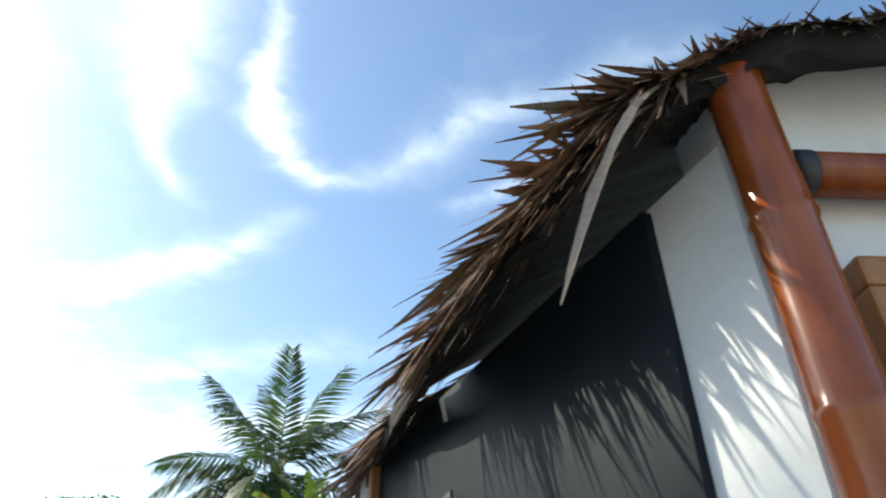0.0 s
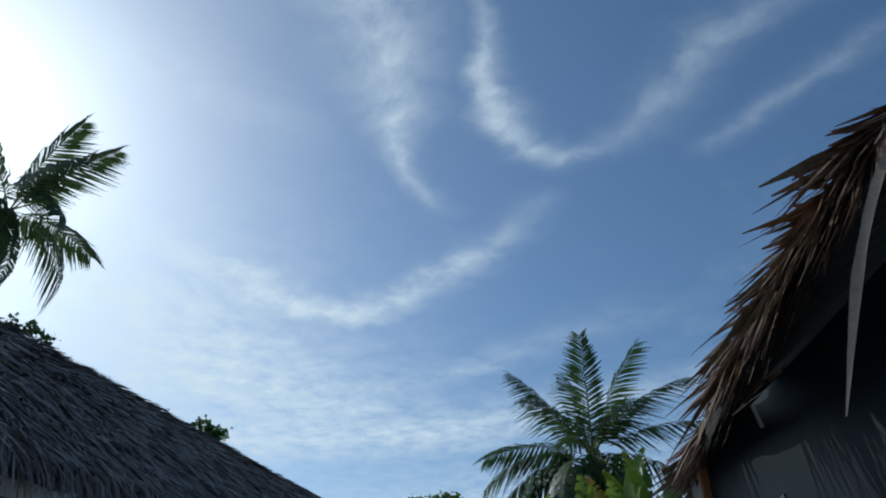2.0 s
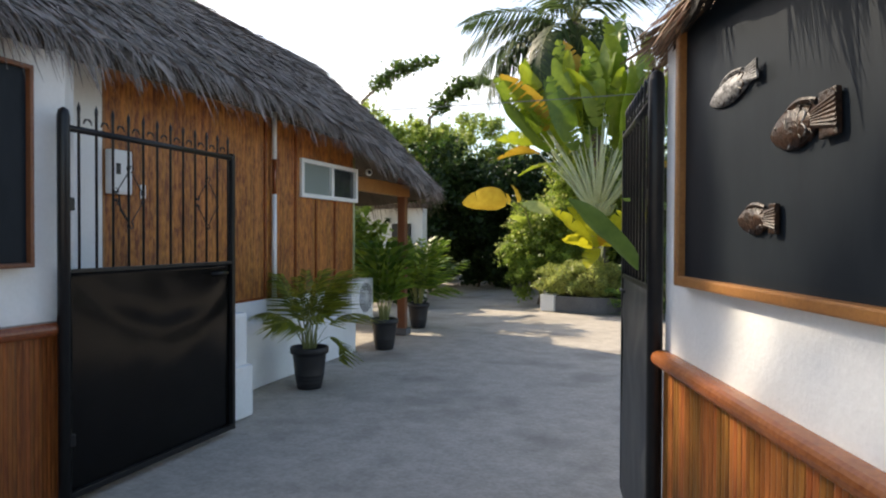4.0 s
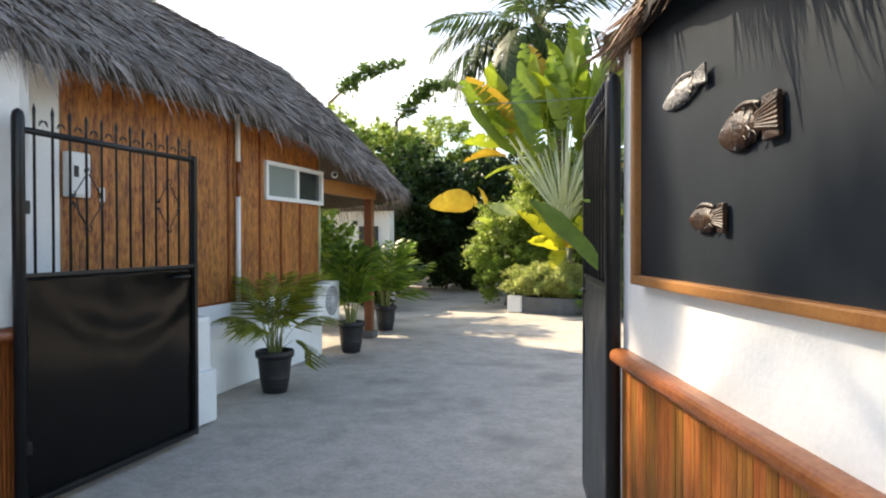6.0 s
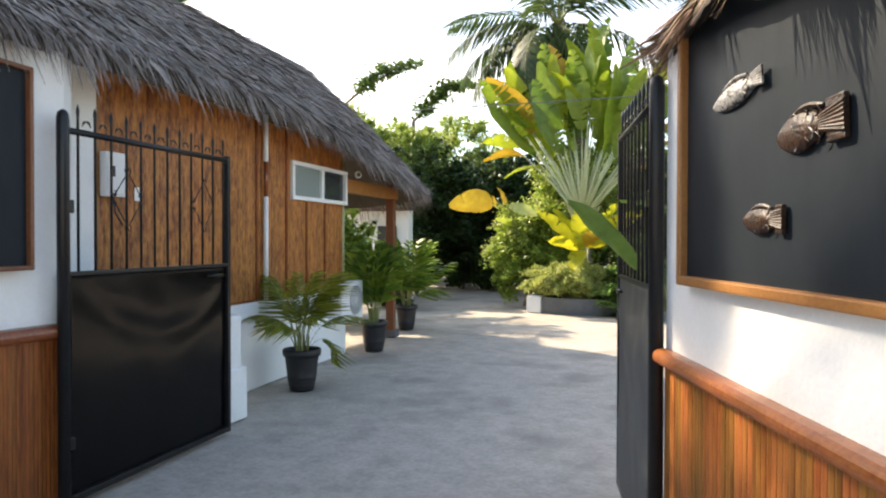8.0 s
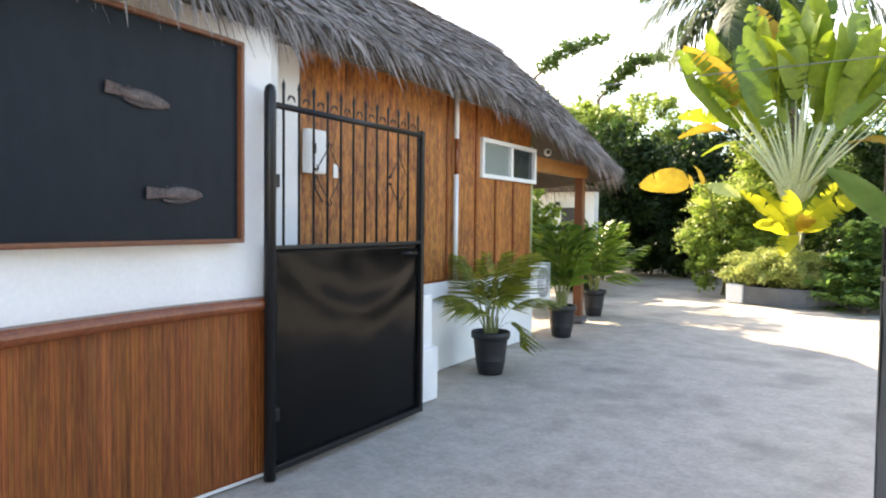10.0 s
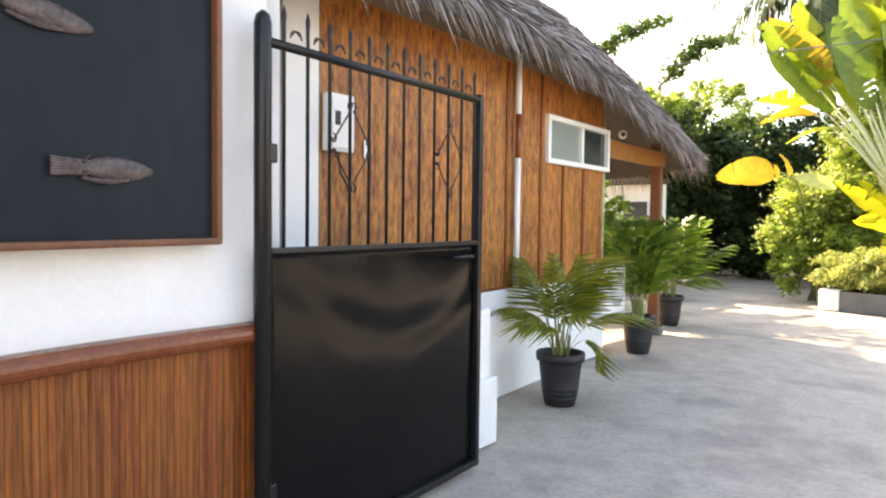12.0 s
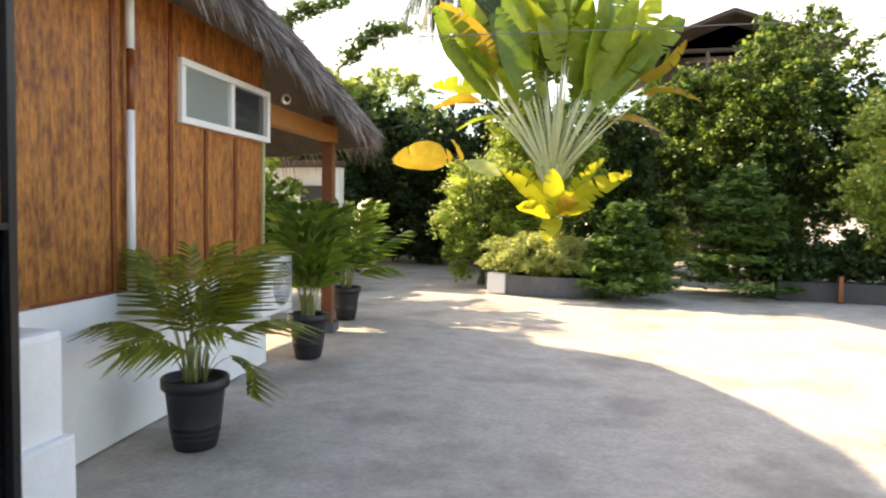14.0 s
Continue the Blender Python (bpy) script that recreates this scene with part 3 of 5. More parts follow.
BOOTH_R = [(-0.075, 3.21), (0.30, 2.403), (0.705, 1.53)]
right_wall = part("wall_6", wall_mesh(BOOTH_R, 0.14, 0.0, 2.23), PLASTER)
tagged(right_wall, "white plastered gatehouse wall with a bamboo wainscot", "wall", kind="structure")
back_wall = part("wall_7", wall_mesh([(2.4, 4.1), (0.06, 3.28)], 0.14, 0.0, 2.34), PLASTER)
front_wall = part("wall_8", wall_mesh([(0.708, 1.53), (2.9, 1.68)], 0.14, 0.0, 2.46), PLASTER)
tagged(front_wall, "white plastered front wall of the gatehouse beside the bamboo pole", "wall", kind="structure")
tagged(back_wall, "white plastered rear wall of the gatehouse", "wall", kind="structure")


def slat_mesh(width, depth, tall, mat, name):
    """A split bamboo strip: a low arch in section, with a node or two."""
    bm = bmesh.new()
    prof = [(-0.5 * width, 0.0), (-0.42 * width, -0.7 * depth), (0.0, -depth), (0.42 * width, -0.7 * depth), (0.5 * width, 0.0)]
    a = [bm.verts.new((x, y, 0)) for x, y in prof]
    b = [bm.verts.new((x, y, tall)) for x, y in prof]
    for k in range(4):
        bm.faces.new((a[k], a[k + 1], b[k + 1], b[k]))
    bm.faces.new(a[::-1])
    bm.faces.new(b)
    return mesh_of(bm, name, mat)


def clad(parent, line, width, depth, z0, z1, mat, s0=0.0, s1=None, name="slat", skip=()):
    """Slats side by side along a plan line, each one an object on a shared mesh."""
    shapes = [slat_mesh(width * k, depth * j, z1 - z0, mat, name) for k, j in ((0.996, 1.0), (0.97, 1.15), (0.99, 0.8))]
    s, end = s0 + width / 2, s1 if s1 else length_of(line)
    local = random.Random(5)
    while s < end:
        x, y, heading = along(line, s)
        if not any(a < s < b for a, b in skip):
            ob = new(name, local.choice(shapes))
            ob.parent = parent
            ob.matrix_world = pose(x, y, z0, 0, 0, heading)
        s += width


def rail_mesh(line, out, z, depth, tall, fall=0.0):
    """A rounded cap rail along a plan line, proud of the wall by out."""
    bm = bmesh.new()
    prof = []
    for k in range(9):
        a = -math.pi / 2 + math.pi * k / 8
        prof.append((out + depth * math.cos(a) ** 0.6 if 0 < k < 8 else out, z + tall / 2 * math.sin(a)))
    prof = [(-0.005, prof[0][1])] + prof + [(-0.005, prof[-1][1])]
    rows = [[bm.verts.new((x, y, pz - fall * k / (len(line) - 1))) for k, (x, y) in enumerate(offset_line(line, -po))] for po, pz in prof]
    for a, b in zip(rows, rows[1:] + rows[:1]):
        for k in range(len(line) - 1):
            bm.faces.new((a[k], a[k + 1], b[k + 1], b[k]))
    for k in (0, -1):
        bm.faces.new([r[k] for r in rows])
    bmesh.ops.recalc_face_normals(bm, faces=bm.faces)
    return bm


tagged(part("chair_rail", rail_mesh([along(BOOTH_L, (length_of(BOOTH_L) - 0.07) * k / 40)[:2] for k in range(41)], 0.02, 0.945, 0.055, 0.075), RAIL_WOOD), "rounded red-brown wooden rail capping the bamboo wainscot", "rail", group="wainscot rails")
tagged(part("chair_rail", rail_mesh([along(BOOTH_R, s)[:2] for s in (0.02, 0.4, 0.8, 1.2, 1.6, 1.85)], 0.018, 0.956, 0.046, 0.064, 0.045), RAIL_ORANGE), "rounded orange-brown wooden rail capping the bamboo wainscot", "rail", group="wainscot rails")

# timber battens that divide the bamboo cladding
for s, low, high in ((2.02, 0.85, 2.58), (2.62, 0.85, 2.58), (3.08, 0.85, 1.85), (3.55, 0.85, 1.85)):
    x, y, heading = along(HUT_WALL, s)
    tagged(part("batten", box((0.032, 0.016, high - low), pose(x, y, (low + high) / 2, 0, 0, heading) @ pose(0, -0.012, 0), 0.004), RAIL_WOOD), "narrow brown wooden batten on the bamboo wall", "batten", group="wall battens")
sill = part("sill_board", box((4.05, 0.05, 0.035), pose(-4.10, 5.76, 0.835, 0, 0, math.degrees(math.atan2(4.01, -0.5))), 0.006), RAIL_WOOD)
tagged(sill, "brown wooden sill board under the bamboo wall", "trim", kind="structure")


# ---- framed boards with carved fish ----
def framed_board(name, m, length, z0, z1, sides, label, w=0.036, wood=FRAME_WOOD):
    ob = thing(name, label, "wall panel", m)
    part("board", box((length, 0.02, z1 - z0), pose(length / 2, -0.012, (z0 + z1) / 2), 0.0), GREY_BOARD, ob, "dark grey painted board")
    part("frame_bar", box((length + w, 0.05, w), pose(length / 2, -0.026, z0 - w / 2), 0.008), wood, ob, "varnished wooden frame bar")
    if 1 in sides:
        part("frame_bar", box((length + w, 0.05, w), pose(length / 2, -0.026, z1 + w / 2), 0.008), wood, ob)
    for side in sides:
        part("frame_bar", box((w, 0.052, z1 - z0 + (2 * w if 1 in sides else w)), pose(-w / 2 if side == 0 else length + w / 2, -0.026, (z0 + z1) / 2 - (0.0 if 1 in sides else w / 2)), 0.008), wood, ob)
    return ob


RH = along(BOOTH_R, 0.1)[2]
framed_board("wall_panel", pose(0.04, 2.962, 0, 0, 0, RH), 1.40, 1.297, 2.215, (0,), "dark grey board in a varnished frame on the gatehouse wall")
xa, ya, ha = along(BOOTH_L, length_of(BOOTH_L) - 1.65)
xb, yb, hb = along(BOOTH_L, length_of(BOOTH_L) - 0.265)
LH = math.degrees(math.atan2(yb - ya, xb - xa))
framed_board("wall_panel", pose(xa + 0.03, ya, 0, 0, 0, LH), math.dist((xa, ya), (xb, yb)), 1.297, 2.26, (0, 1), "dark grey board in a thin dark wooden frame on the booth wall", 0.024, POST_WOOD)


def carved_fish(m, length, tall, tail, mat, label):
    """A fish in half relief: a plump body, a fanned tail, fins, an eye and scored scales. It looks along -x."""
    ob = thing("fish_carving", label, "wall carving", m, "carved fish on the boards")
    bm = bmesh.new()
    n, rings = 14, []
    for k in range(n + 1):
        t = k / n
        h = tall / 2 * (math.sin(math.pi * min(1.0, t * 0.93 + 0.03)) ** 0.55) * (1 - 0.45 * max(0, t - 0.6))
        d = 0.16 * tall * math.sin(math.pi * min(1.0, t * 0.92 + 0.04)) ** 0.7 + 0.006
        rings.append([bm.verts.new(((-0.5 + t * (1 - tail)) * length, -d * math.cos(a) if abs(a) < math.pi / 2 + 0.01 else 0, h * math.sin(a))) for a in (math.pi * (j / 8 - 0.5) for j in range(9))])
    for r, q in zip(rings, rings[1:]):
        for j in range(8):
            bm.faces.new((r[j], r[j + 1], q[j + 1], q[j]))
        bm.faces.new((r[0], q[0], q[8], r[8]))
    bm.faces.new(rings[0])
    bm.faces.new(rings[-1])
    bmesh.ops.recalc_face_normals(bm, faces=bm.faces)
    part("body", bm, mat, ob, smooth=True)
    x0 = (0.5 - tail) * length - 0.01
    for j in range(7):
        a = (j / 6 - 0.5) * 1.5
        end = (x0 + tail * length, -0.012, math.sin(a) * tall * 0.46)
        part("tail_ray", tube([(x0, -0.014, a * 0.02), end], [0.008, tall * 0.055], 6), mat, ob)
    part("dorsal_fin", tube([((-0.25 + 0.05 * k) * length, -0.010, tall * (0.40 + 0.10 * math.sin(math.pi * k / 9))) for k in range(10)], [0.004 + 0.05 * tall * math.sin(math.pi * k / 9) for k in range(10)], 6), mat, ob)
    if mat is FISH_WOOD:
        part("tail_plate", box((tail * length * 0.75, 0.014, tall * 0.98), pose(x0 + tail * length * 0.62, -0.007, 0), 0.003), FISH_WOOD, ob, "dark square tail plate")
    eye = bmesh.new()
    bmesh.ops.create_uvsphere(eye, u_segments=10, v_segments=6, radius=tall * 0.07, matrix=Matrix.Translation((-0.36 * length, -0.125 * tall, tall * 0.10)))
    part("eye", eye, DARK_PLASTIC, ob, "dark bead eye", True)
    for k, sx in enumerate((-0.26, -0.18, -0.10, -0.02, 0.06, 0.14, 0.20)):
        for m0 in ((-0.5, 0.0, 0.5) if k % 2 else (-0.25, 0.25)):
            pts = [(sx * length + 0.009 * math.cos(2.2 * t), -0.158 * tall * (1 - 0.42 * abs(m0 + 0.22 * t)) - 0.0015, (m0 + 0.22 * t) * tall * 0.62) for t in (-1, -0.5, 0, 0.5, 1)]
            # silver ridges on the dark fish are painted-in highlights
            part("scale_ridge", tube(pts, 0.0026, 5), FISH_SILVER_GLINT if mat is FISH_WOOD and k in (1, 2, 4) else mat if mat is not FISH_SILVER_GLINT else FISH_WOOD, ob)
    return ob


def on_right(s, z, turn=0.0):
    x, y, h = along(BOOTH_R, s)
    return pose(x, y, z, 0, 0, RH) @ pose(0, -0.028, 0, 0, -turn, 0)


carved_fish(on_right(0.70, 1.885, 6), 0.35, 0.080, 0.16, FISH_SILVER_GLINT, "silver-grey carved wooden fish tilted nose down")
carved_fish(on_right(1.10, 1.71, 3), 0.32, 0.110, 0.3, FISH_WOOD, "dark carved wooden fish with a fanned tail")
carved_fish(on_right(0.865, 1.485, 0), 0.245, 0.082, 0.2, FISH_WOOD, "small dark brown carved wooden fish with stripes")


def on_left(y, z, turn=0.0):
    return pose(xa + 0.03 + (xb - xa) * (y - ya) / (yb - ya), y, z, 0, 0, LH) @ pose(0, -0.024, 0, 0, -turn, 0)


carved_fish(on_left(2.02, 1.915, -6) @ pose(0, 0, 0, 180, 0, 180), 0.34, 0.075, 0.22, FISH_DULL, "slim brown-grey carved wooden fish")
carved_fish(on_left(2.21, 1.505, 0) @ pose(0, 0, 0, 180, 0, 180), 0.33, 0.075, 0.25, FISH_DULL, "slim grey carved wooden fish with a brown belly")


# ---- gates ----
def steel_gate(m, width, flip_side, label, panel_mat, panel_top=1.245, panel_low=0.05, bars=12):
    """A leaf from its hinge post at the origin along +x: sheet panel below, spiked bars above."""
    ob = thing("metal_gate", label, "gate", m, "entrance gate leaves")
    hinge_post = part("hinge_post", tube([(0, 0, 0.0), (0, 0, 2.06), (0, 0, 2.09), (0, 0, 2.105)], [0.032, 0.032, 0.026, 0.008], 14), BLACK_METAL, ob, smooth=True)
    part("end_post", box((0.035, 0.035, 2.03 - 0.03), pose(width - 0.018, 0, 1.03), 0.004), BLACK_METAL, ob)
    part("top_rail", tube([(0.03, 0, 2.0), (width - 0.03, 0, 2.0)], 0.018, 12), BLACK_METAL, ob, smooth=True)
    part("middle_rail", box((width - 0.06, 0.030, 0.022), pose(width / 2, 0, panel_top), 0.004), BLACK_METAL, ob)
    part("bottom_rail", box((width - 0.06, 0.036, 0.035), pose(width / 2, 0, panel_low), 0.004), BLACK_METAL, ob)
    sheet = bmesh.new()
    nx, nz = 36, 32
    grid = [[sheet.verts.new((0.03 + (width - 0.06) * i / nx, 0.012 + 0.010 * noise.noise((1.8 * i / nx + 4, 1.6 * k / nz, 1.7)) + 0.008 * math.exp(-((1.2 * k / nz - 0.80 - 0.30 * (2 * i / nx - 1.15) ** 2) / 0.08) ** 2) + 0.004 * noise.noise((6.0 * i / nx, 5.0 * k / nz, 8.1)), panel_low + (panel_top - panel_low) * k / nz)) for i in range(nx + 1)] for k in range(nz + 1)]
    for r, q in zip(grid, grid[1:]):
        for i in range(nx):
            sheet.faces.new((r[i], r[i + 1], q[i + 1], q[i]))
    bmesh.ops.solidify(sheet, geom=sheet.faces[:], thickness=0.002)
    panel = part("sheet_panel", sheet, panel_mat, ob, "dented glossy sheet steel", True)
    for i in range(bars):
        x = 0.10 + (width - 0.17) * i / (bars - 1)
        part("bar", tube([(x, 0, panel_top), (x, 0, 2.09), (x, 0, 2.11), (x, 0, 2.125), (x, 0, 2.15)], [0.0075, 0.0075, 0.010, 0.008, 0.001], 8), BLACK_METAL, ob, smooth=True)
    for i in range(bars - 1):
        x = 0.10 + (width - 0.17) * (i + 0.5) / (bars - 1)
        for sgn in (-1, 1):
            pts = [(x + sgn * (0.03 * t - 0.018 * math.cos(5.2 * t) * (1 - t) - 0.0), 0, 2.05 + 0.018 * math.sin(5.2 * t) * (1 - 0.4 * t)) for t in (k / 9 for k in range(10))]
            part("scroll", tube(pts, 0.0035, 5), BLACK_METAL, ob)
    step = (width - 0.17) / (bars - 1)
    for k in (3, bars - 3):
        cx, cz, hw, hh = 0.10 + step * k, 1.66, step, 0.15
        for sx, sz in ((1, 1), (1, -1), (-1, 1), (-1, -1)):
            top, side = (cx + sx * 0.008, -0.010, cz + sz * hh), (cx + sx * (hw - 0.012), -0.010, cz + sz * 0.02)
            part("scroll", tube([top, side], 0.0035, 5), BLACK_METAL, ob)
            for (px, py, pz), out in ((top, sz), (side, 0)):
                curl = []
                for q in range(11):
                    a, r = 0.55 * q, 0.021 * (1 - 0.07 * q)
                    curl.append((px + sx * (r * math.sin(a) if out else -r * math.sin(a)), py, pz + sz * 0.02 - sz * r * math.cos(a) * (1 if out else -1) + (0 if out else -sz * 0.014)))
                part("scroll", tube(curl, 0.0035, 5), BLACK_METAL, ob)
    part("latch", tube([(width - 0.30, -0.035 * flip_side, panel_top - 0.07), (width - 0.12, -0.035 * flip_side, panel_top - 0.07)], 0.009, 8), BLACK_METAL, panel, smooth=True)
    part("hinge", box((0.05, 0.06, 0.07), pose(0.02, 0.0, 0.35), 0.006), BLACK_METAL, hinge_post)
    part("hinge", box((0.05, 0.06, 0.07), pose(0.02, 0.0, 1.6), 0.006), BLACK_METAL, hinge_post)
    return ob


steel_gate(pose(-3.05, 2.80, 0, 0, 0, math.degrees(math.atan2(4.29 - 2.80, -3.225 + 3.05))), 1.50, 1, "open black steel gate leaf with spiked bars above a sheet panel", SHEET_METAL)
steel_gate(pose(-0.115, 3.20, 0, 0, 0, math.degrees(math.atan2(4.27 - 3.20, -0.42 + 0.115))), 1.12, -1, "open narrow steel gate leaf against the gatehouse corner", GREY_METAL, panel_top=1.225, bars=9)


# ---- fittings of the hut ----
HW = math.degrees(math.atan2(7.744 - 6.396, -4.343 + 4.207))
window = thing("window_1", "white framed sliding window with frosted glass in the bamboo wall", "window", pose(-4.195, 6.396, 1.857, 0, 0, HW), kind="structure")
WL, WH = 1.355, 0.416
for bar, size, at in (("window_frame", (WL, 0.06, 0.045), (WL / 2, -0.02, 0.022)), ("window_frame", (WL, 0.06, 0.045), (WL / 2, -0.02, WH - 0.022)),
                      ("window_frame", (0.05, 0.058, WH - 0.09), (0.025, -0.02, WH / 2)), ("window_frame", (0.05, 0.058, WH - 0.09), (WL - 0.025, -0.02, WH / 2)),
                      ("window_mullion", (0.055, 0.05, WH - 0.09), (WL * 0.52, -0.022, WH / 2))):
    part(bar, box(size, pose(*at), 0.006), WHITE_PAINT, window)
part("pane", box((WL * 0.52 - 0.07, 0.008, WH - 0.09), pose(WL * 0.26 + 0.01, -0.012, WH / 2), 0), GLASS_FROST, window, "frosted grey pane")
part("pane", box((WL * 0.48 - 0.07, 0.008, WH - 0.09), pose(WL * 0.76, -0.004, WH / 2), 0), GLASS_DARK, window, "dark clear pane")

pipe = thing("downpipe", "white plastic downpipe with a dark sleeve on the bamboo wall", "pipe", pose(-4.065, 5.83, 0.83))
part("lower_pipe", tube([(0, 0, 0), (0, 0, 1.02)], 0.024, 12), WHITE_PAINT, pipe, smooth=True)
part("sleeve", tube([(0, 0, 1.02), (0, 0, 1.36)], 0.020, 12), RAIL_WOOD, pipe, "dark brown sleeve", True)
part("upper_pipe", tube([(0, 0, 1.36), (0, 0, 1.82)], 0.024, 12), WHITE_PAINT, pipe, smooth=True)
tagged(part("corner_pipe", tube([(-4.385, 7.81, 0.45), (-4.385, 7.81, 2.42)], 0.016, 10), PETIOLE, smooth=True), "thin cream conduit up the hut corner", "pipe")
tagged(part("wooden_post", tube([(-3.90 + 0.004 * math.sin(3 * k), 3.375, 0.31 * k) for k in range(9)], [0.078 + 0.003 * math.sin(2.1 * k) for k in range(9)], 18), POST_WOOD, smooth=True), "round red-brown wooden post beside the white wall", "post")

meter = thing("meter_box", "small white electric meter box on the bamboo wall", "meter box", pose(-3.862, 3.81, 1.73, 0, 0, math.degrees(math.atan2(1.21, -0.11))))
meter_case = part("case", box((0.19, 0.06, 0.31), pose(0, -0.03, 0.15), 0.012), WHITE_PAINT, meter)
part("cover", box((0.165, 0.012, 0.275), pose(0, -0.065, 0.15), 0.006), PAPER, meter_case, "white front cover")
part("dial", box((0.04, 0.006, 0.075), pose(-0.045, -0.072, 0.17), 0.002), DARK_PLASTIC, meter_case, "dark dial window")
part("cable", tube([(0.0, -0.03, 0.0), (0.02, -0.03, -0.12), (0.10, -0.02, -0.2)], 0.006, 6), DARK_PLASTIC, meter)
notice = part("notice", box((0.05, 0.004, 0.10), pose(-3.905, 4.06, 1.76, 0, 0, math.degrees(math.atan2(1.21, -0.11))) @ pose(0, -0.03, 0), 0.0), PAPER)
tagged(notice, "small white paper notice on the bamboo wall", "notice")

ac = thing("air_conditioner", "white outdoor air conditioner unit on wall brackets", "air conditioner", pose(-4.26, 7.62, 0.45, 0, 0, 97))
ac_case = part("case", box((0.64, 0.24, 0.47), pose(0, 0, 0.235), 0.014), WHITE_PAINT, ac)
fan = part("fan_recess", tube([(0.09, -0.118, 0.235), (0.09, -0.124, 0.235)], 0.185, 32), DARK_PLASTIC, ac, "dark fan opening")
for k in range(6):
    r = 0.03 + 0.03 * k
    part("grille_ring", tube([(0.09 + r * math.cos(2 * math.pi * j / 28), -0.128, 0.235 + r * math.sin(2 * math.pi * j / 28)) for j in range(29)], 0.004, 5, False), WHITE_PAINT, fan)
for k in range(8):
    a = math.pi * k / 8
    part("grille_bar", tube([(0.09 - 0.185 * math.cos(a), -0.13, 0.235 - 0.185 * math.sin(a)), (0.09 + 0.185 * math.cos(a), -0.13, 0.235 + 0.185 * math.sin(a))], 0.003, 5), WHITE_PAINT, fan)
part("handle_recess", box((0.006, 0.12, 0.05), pose(-0.321, 0, 0.36), 0.002), DARK_PLASTIC, ac_case, "dark handle recess")
for k in range(5):
    part("vent_slot", box((0.005, 0.16, 0.012), pose(-0.3205, 0, 0.28 - 0.035 * k), 0), DARK_PLASTIC, ac_case)
for sx in (-0.24, 0.24):
    part("bracket", box((0.03, 0.34, 0.025), pose(sx, 0.02, -0.014), 0.003), WHITE_PAINT, ac)
    part("bracket_leg", box((0.03, 0.02, 0.28), pose(sx, 0.17, -0.14), 0.003), WHITE_PAINT, ac)
part("hose", tube([(-0.28, 0.10, 0.1), (-0.36, 0.09, 0.05), (-0.37, 0.10, -0.2), (-0.36, 0.12, -0.40)], 0.018, 8), WHITE_PAINT, ac, smooth=True)

post = thing("veranda_post", "dark red wooden post under the thatched veranda roof", "post", pose(-4.5, 9.35, 0, 0, 0, 8))
part("shaft", box((0.12, 0.12, 2.3), pose(0, 0, 1.15), 0.012), POST_WOOD, post)
part("footing", box((0.2, 0.2, 0.1), pose(0, 0, 0.05), 0.012), STONE, post)
beam = part("veranda_beam", box((0.12, 1.75, 0.17), pose(-4.43, 8.60, 2.11, 0, 0, 5), 0.012), FRAME_WOOD)
tagged(beam, "brown wooden beam carrying the veranda roof", "beam")
bulb = thing("wall_light", "small round white bulkhead light under the eave", "light", pose(-4.30, 8.02, 2.26, 90, 0, 60))
part("rim", lathe([(0.035, 0), (0.045, 0.01), (0.045, 0.03), (0.035, 0.035)], 18), WHITE_PAINT, bulb, smooth=True)
part("lens", lathe([(0.028, 0.03), (0.024, 0.045), (0.01, 0.052)], 16), DARK_PLASTIC, bulb, smooth=True)

# ---- gatehouse: corner pole, cross pole and window ----
corner = thing("bamboo_pole", "thick varnished orange bamboo corner pole of the gatehouse", "pole", pose(0.735, 1.475, 0))
rings = []
for k in range(8):
    z = 0.36 * k
    rings += [(0.046, z + 0.02), (0.0445, z + 0.17), (0.046, z + 0.335), (0.0495, z + 0.348), (0.047, z + 0.356)]
part("stem", tube([(0, 0, z * 0.808) for r, z in rings], [r for r, z in rings], 24), POLE_BAMBOO, corner, smooth=True)
cross = thing("bamboo_rail", "varnished bamboo cross pole tied to the corner pole", "pole", pose(0.785, 1.485, 2.125))
part("stem", tube([(0, 0, 0), (0.5, 0.035, 0), (0.51, 0.036, 0), (1.2, 0.085, 0), (2.0, 0.14, 0)], [0.036, 0.035, 0.039, 0.035, 0.035], 18), POLE_BAMBOO, cross, smooth=True)
part("end_node", tube([(-0.006, 0, 0), (0.02, 0.001, 0)], 0.038, 18), DARK_PLASTIC, cross, "dark cut end", True)
gw = thing("window_2", "small dark window in a brown wooden frame", "window", pose(0.82, 1.535, 1.445, 0, 0, math.degrees(math.atan2(0.15, 2.19))), kind="structure")
for size, at in (((0.7, 0.06, 0.05), (0.35, -0.02, 0.025)), ((0.7, 0.06, 0.05), (0.35, -0.02, 0.505)), ((0.05, 0.058, 0.43), (0.025, -0.02, 0.265)), ((0.05, 0.058, 0.43), (0.675, -0.02, 0.265))):
    part("window_frame", box(size, pose(*at), 0.008), FRAME_WOOD, gw)
part("pane", box((0.6, 0.008, 0.43), pose(0.35, -0.004, 0.265), 0), GLASS_DARK, gw, "dark glass pane")


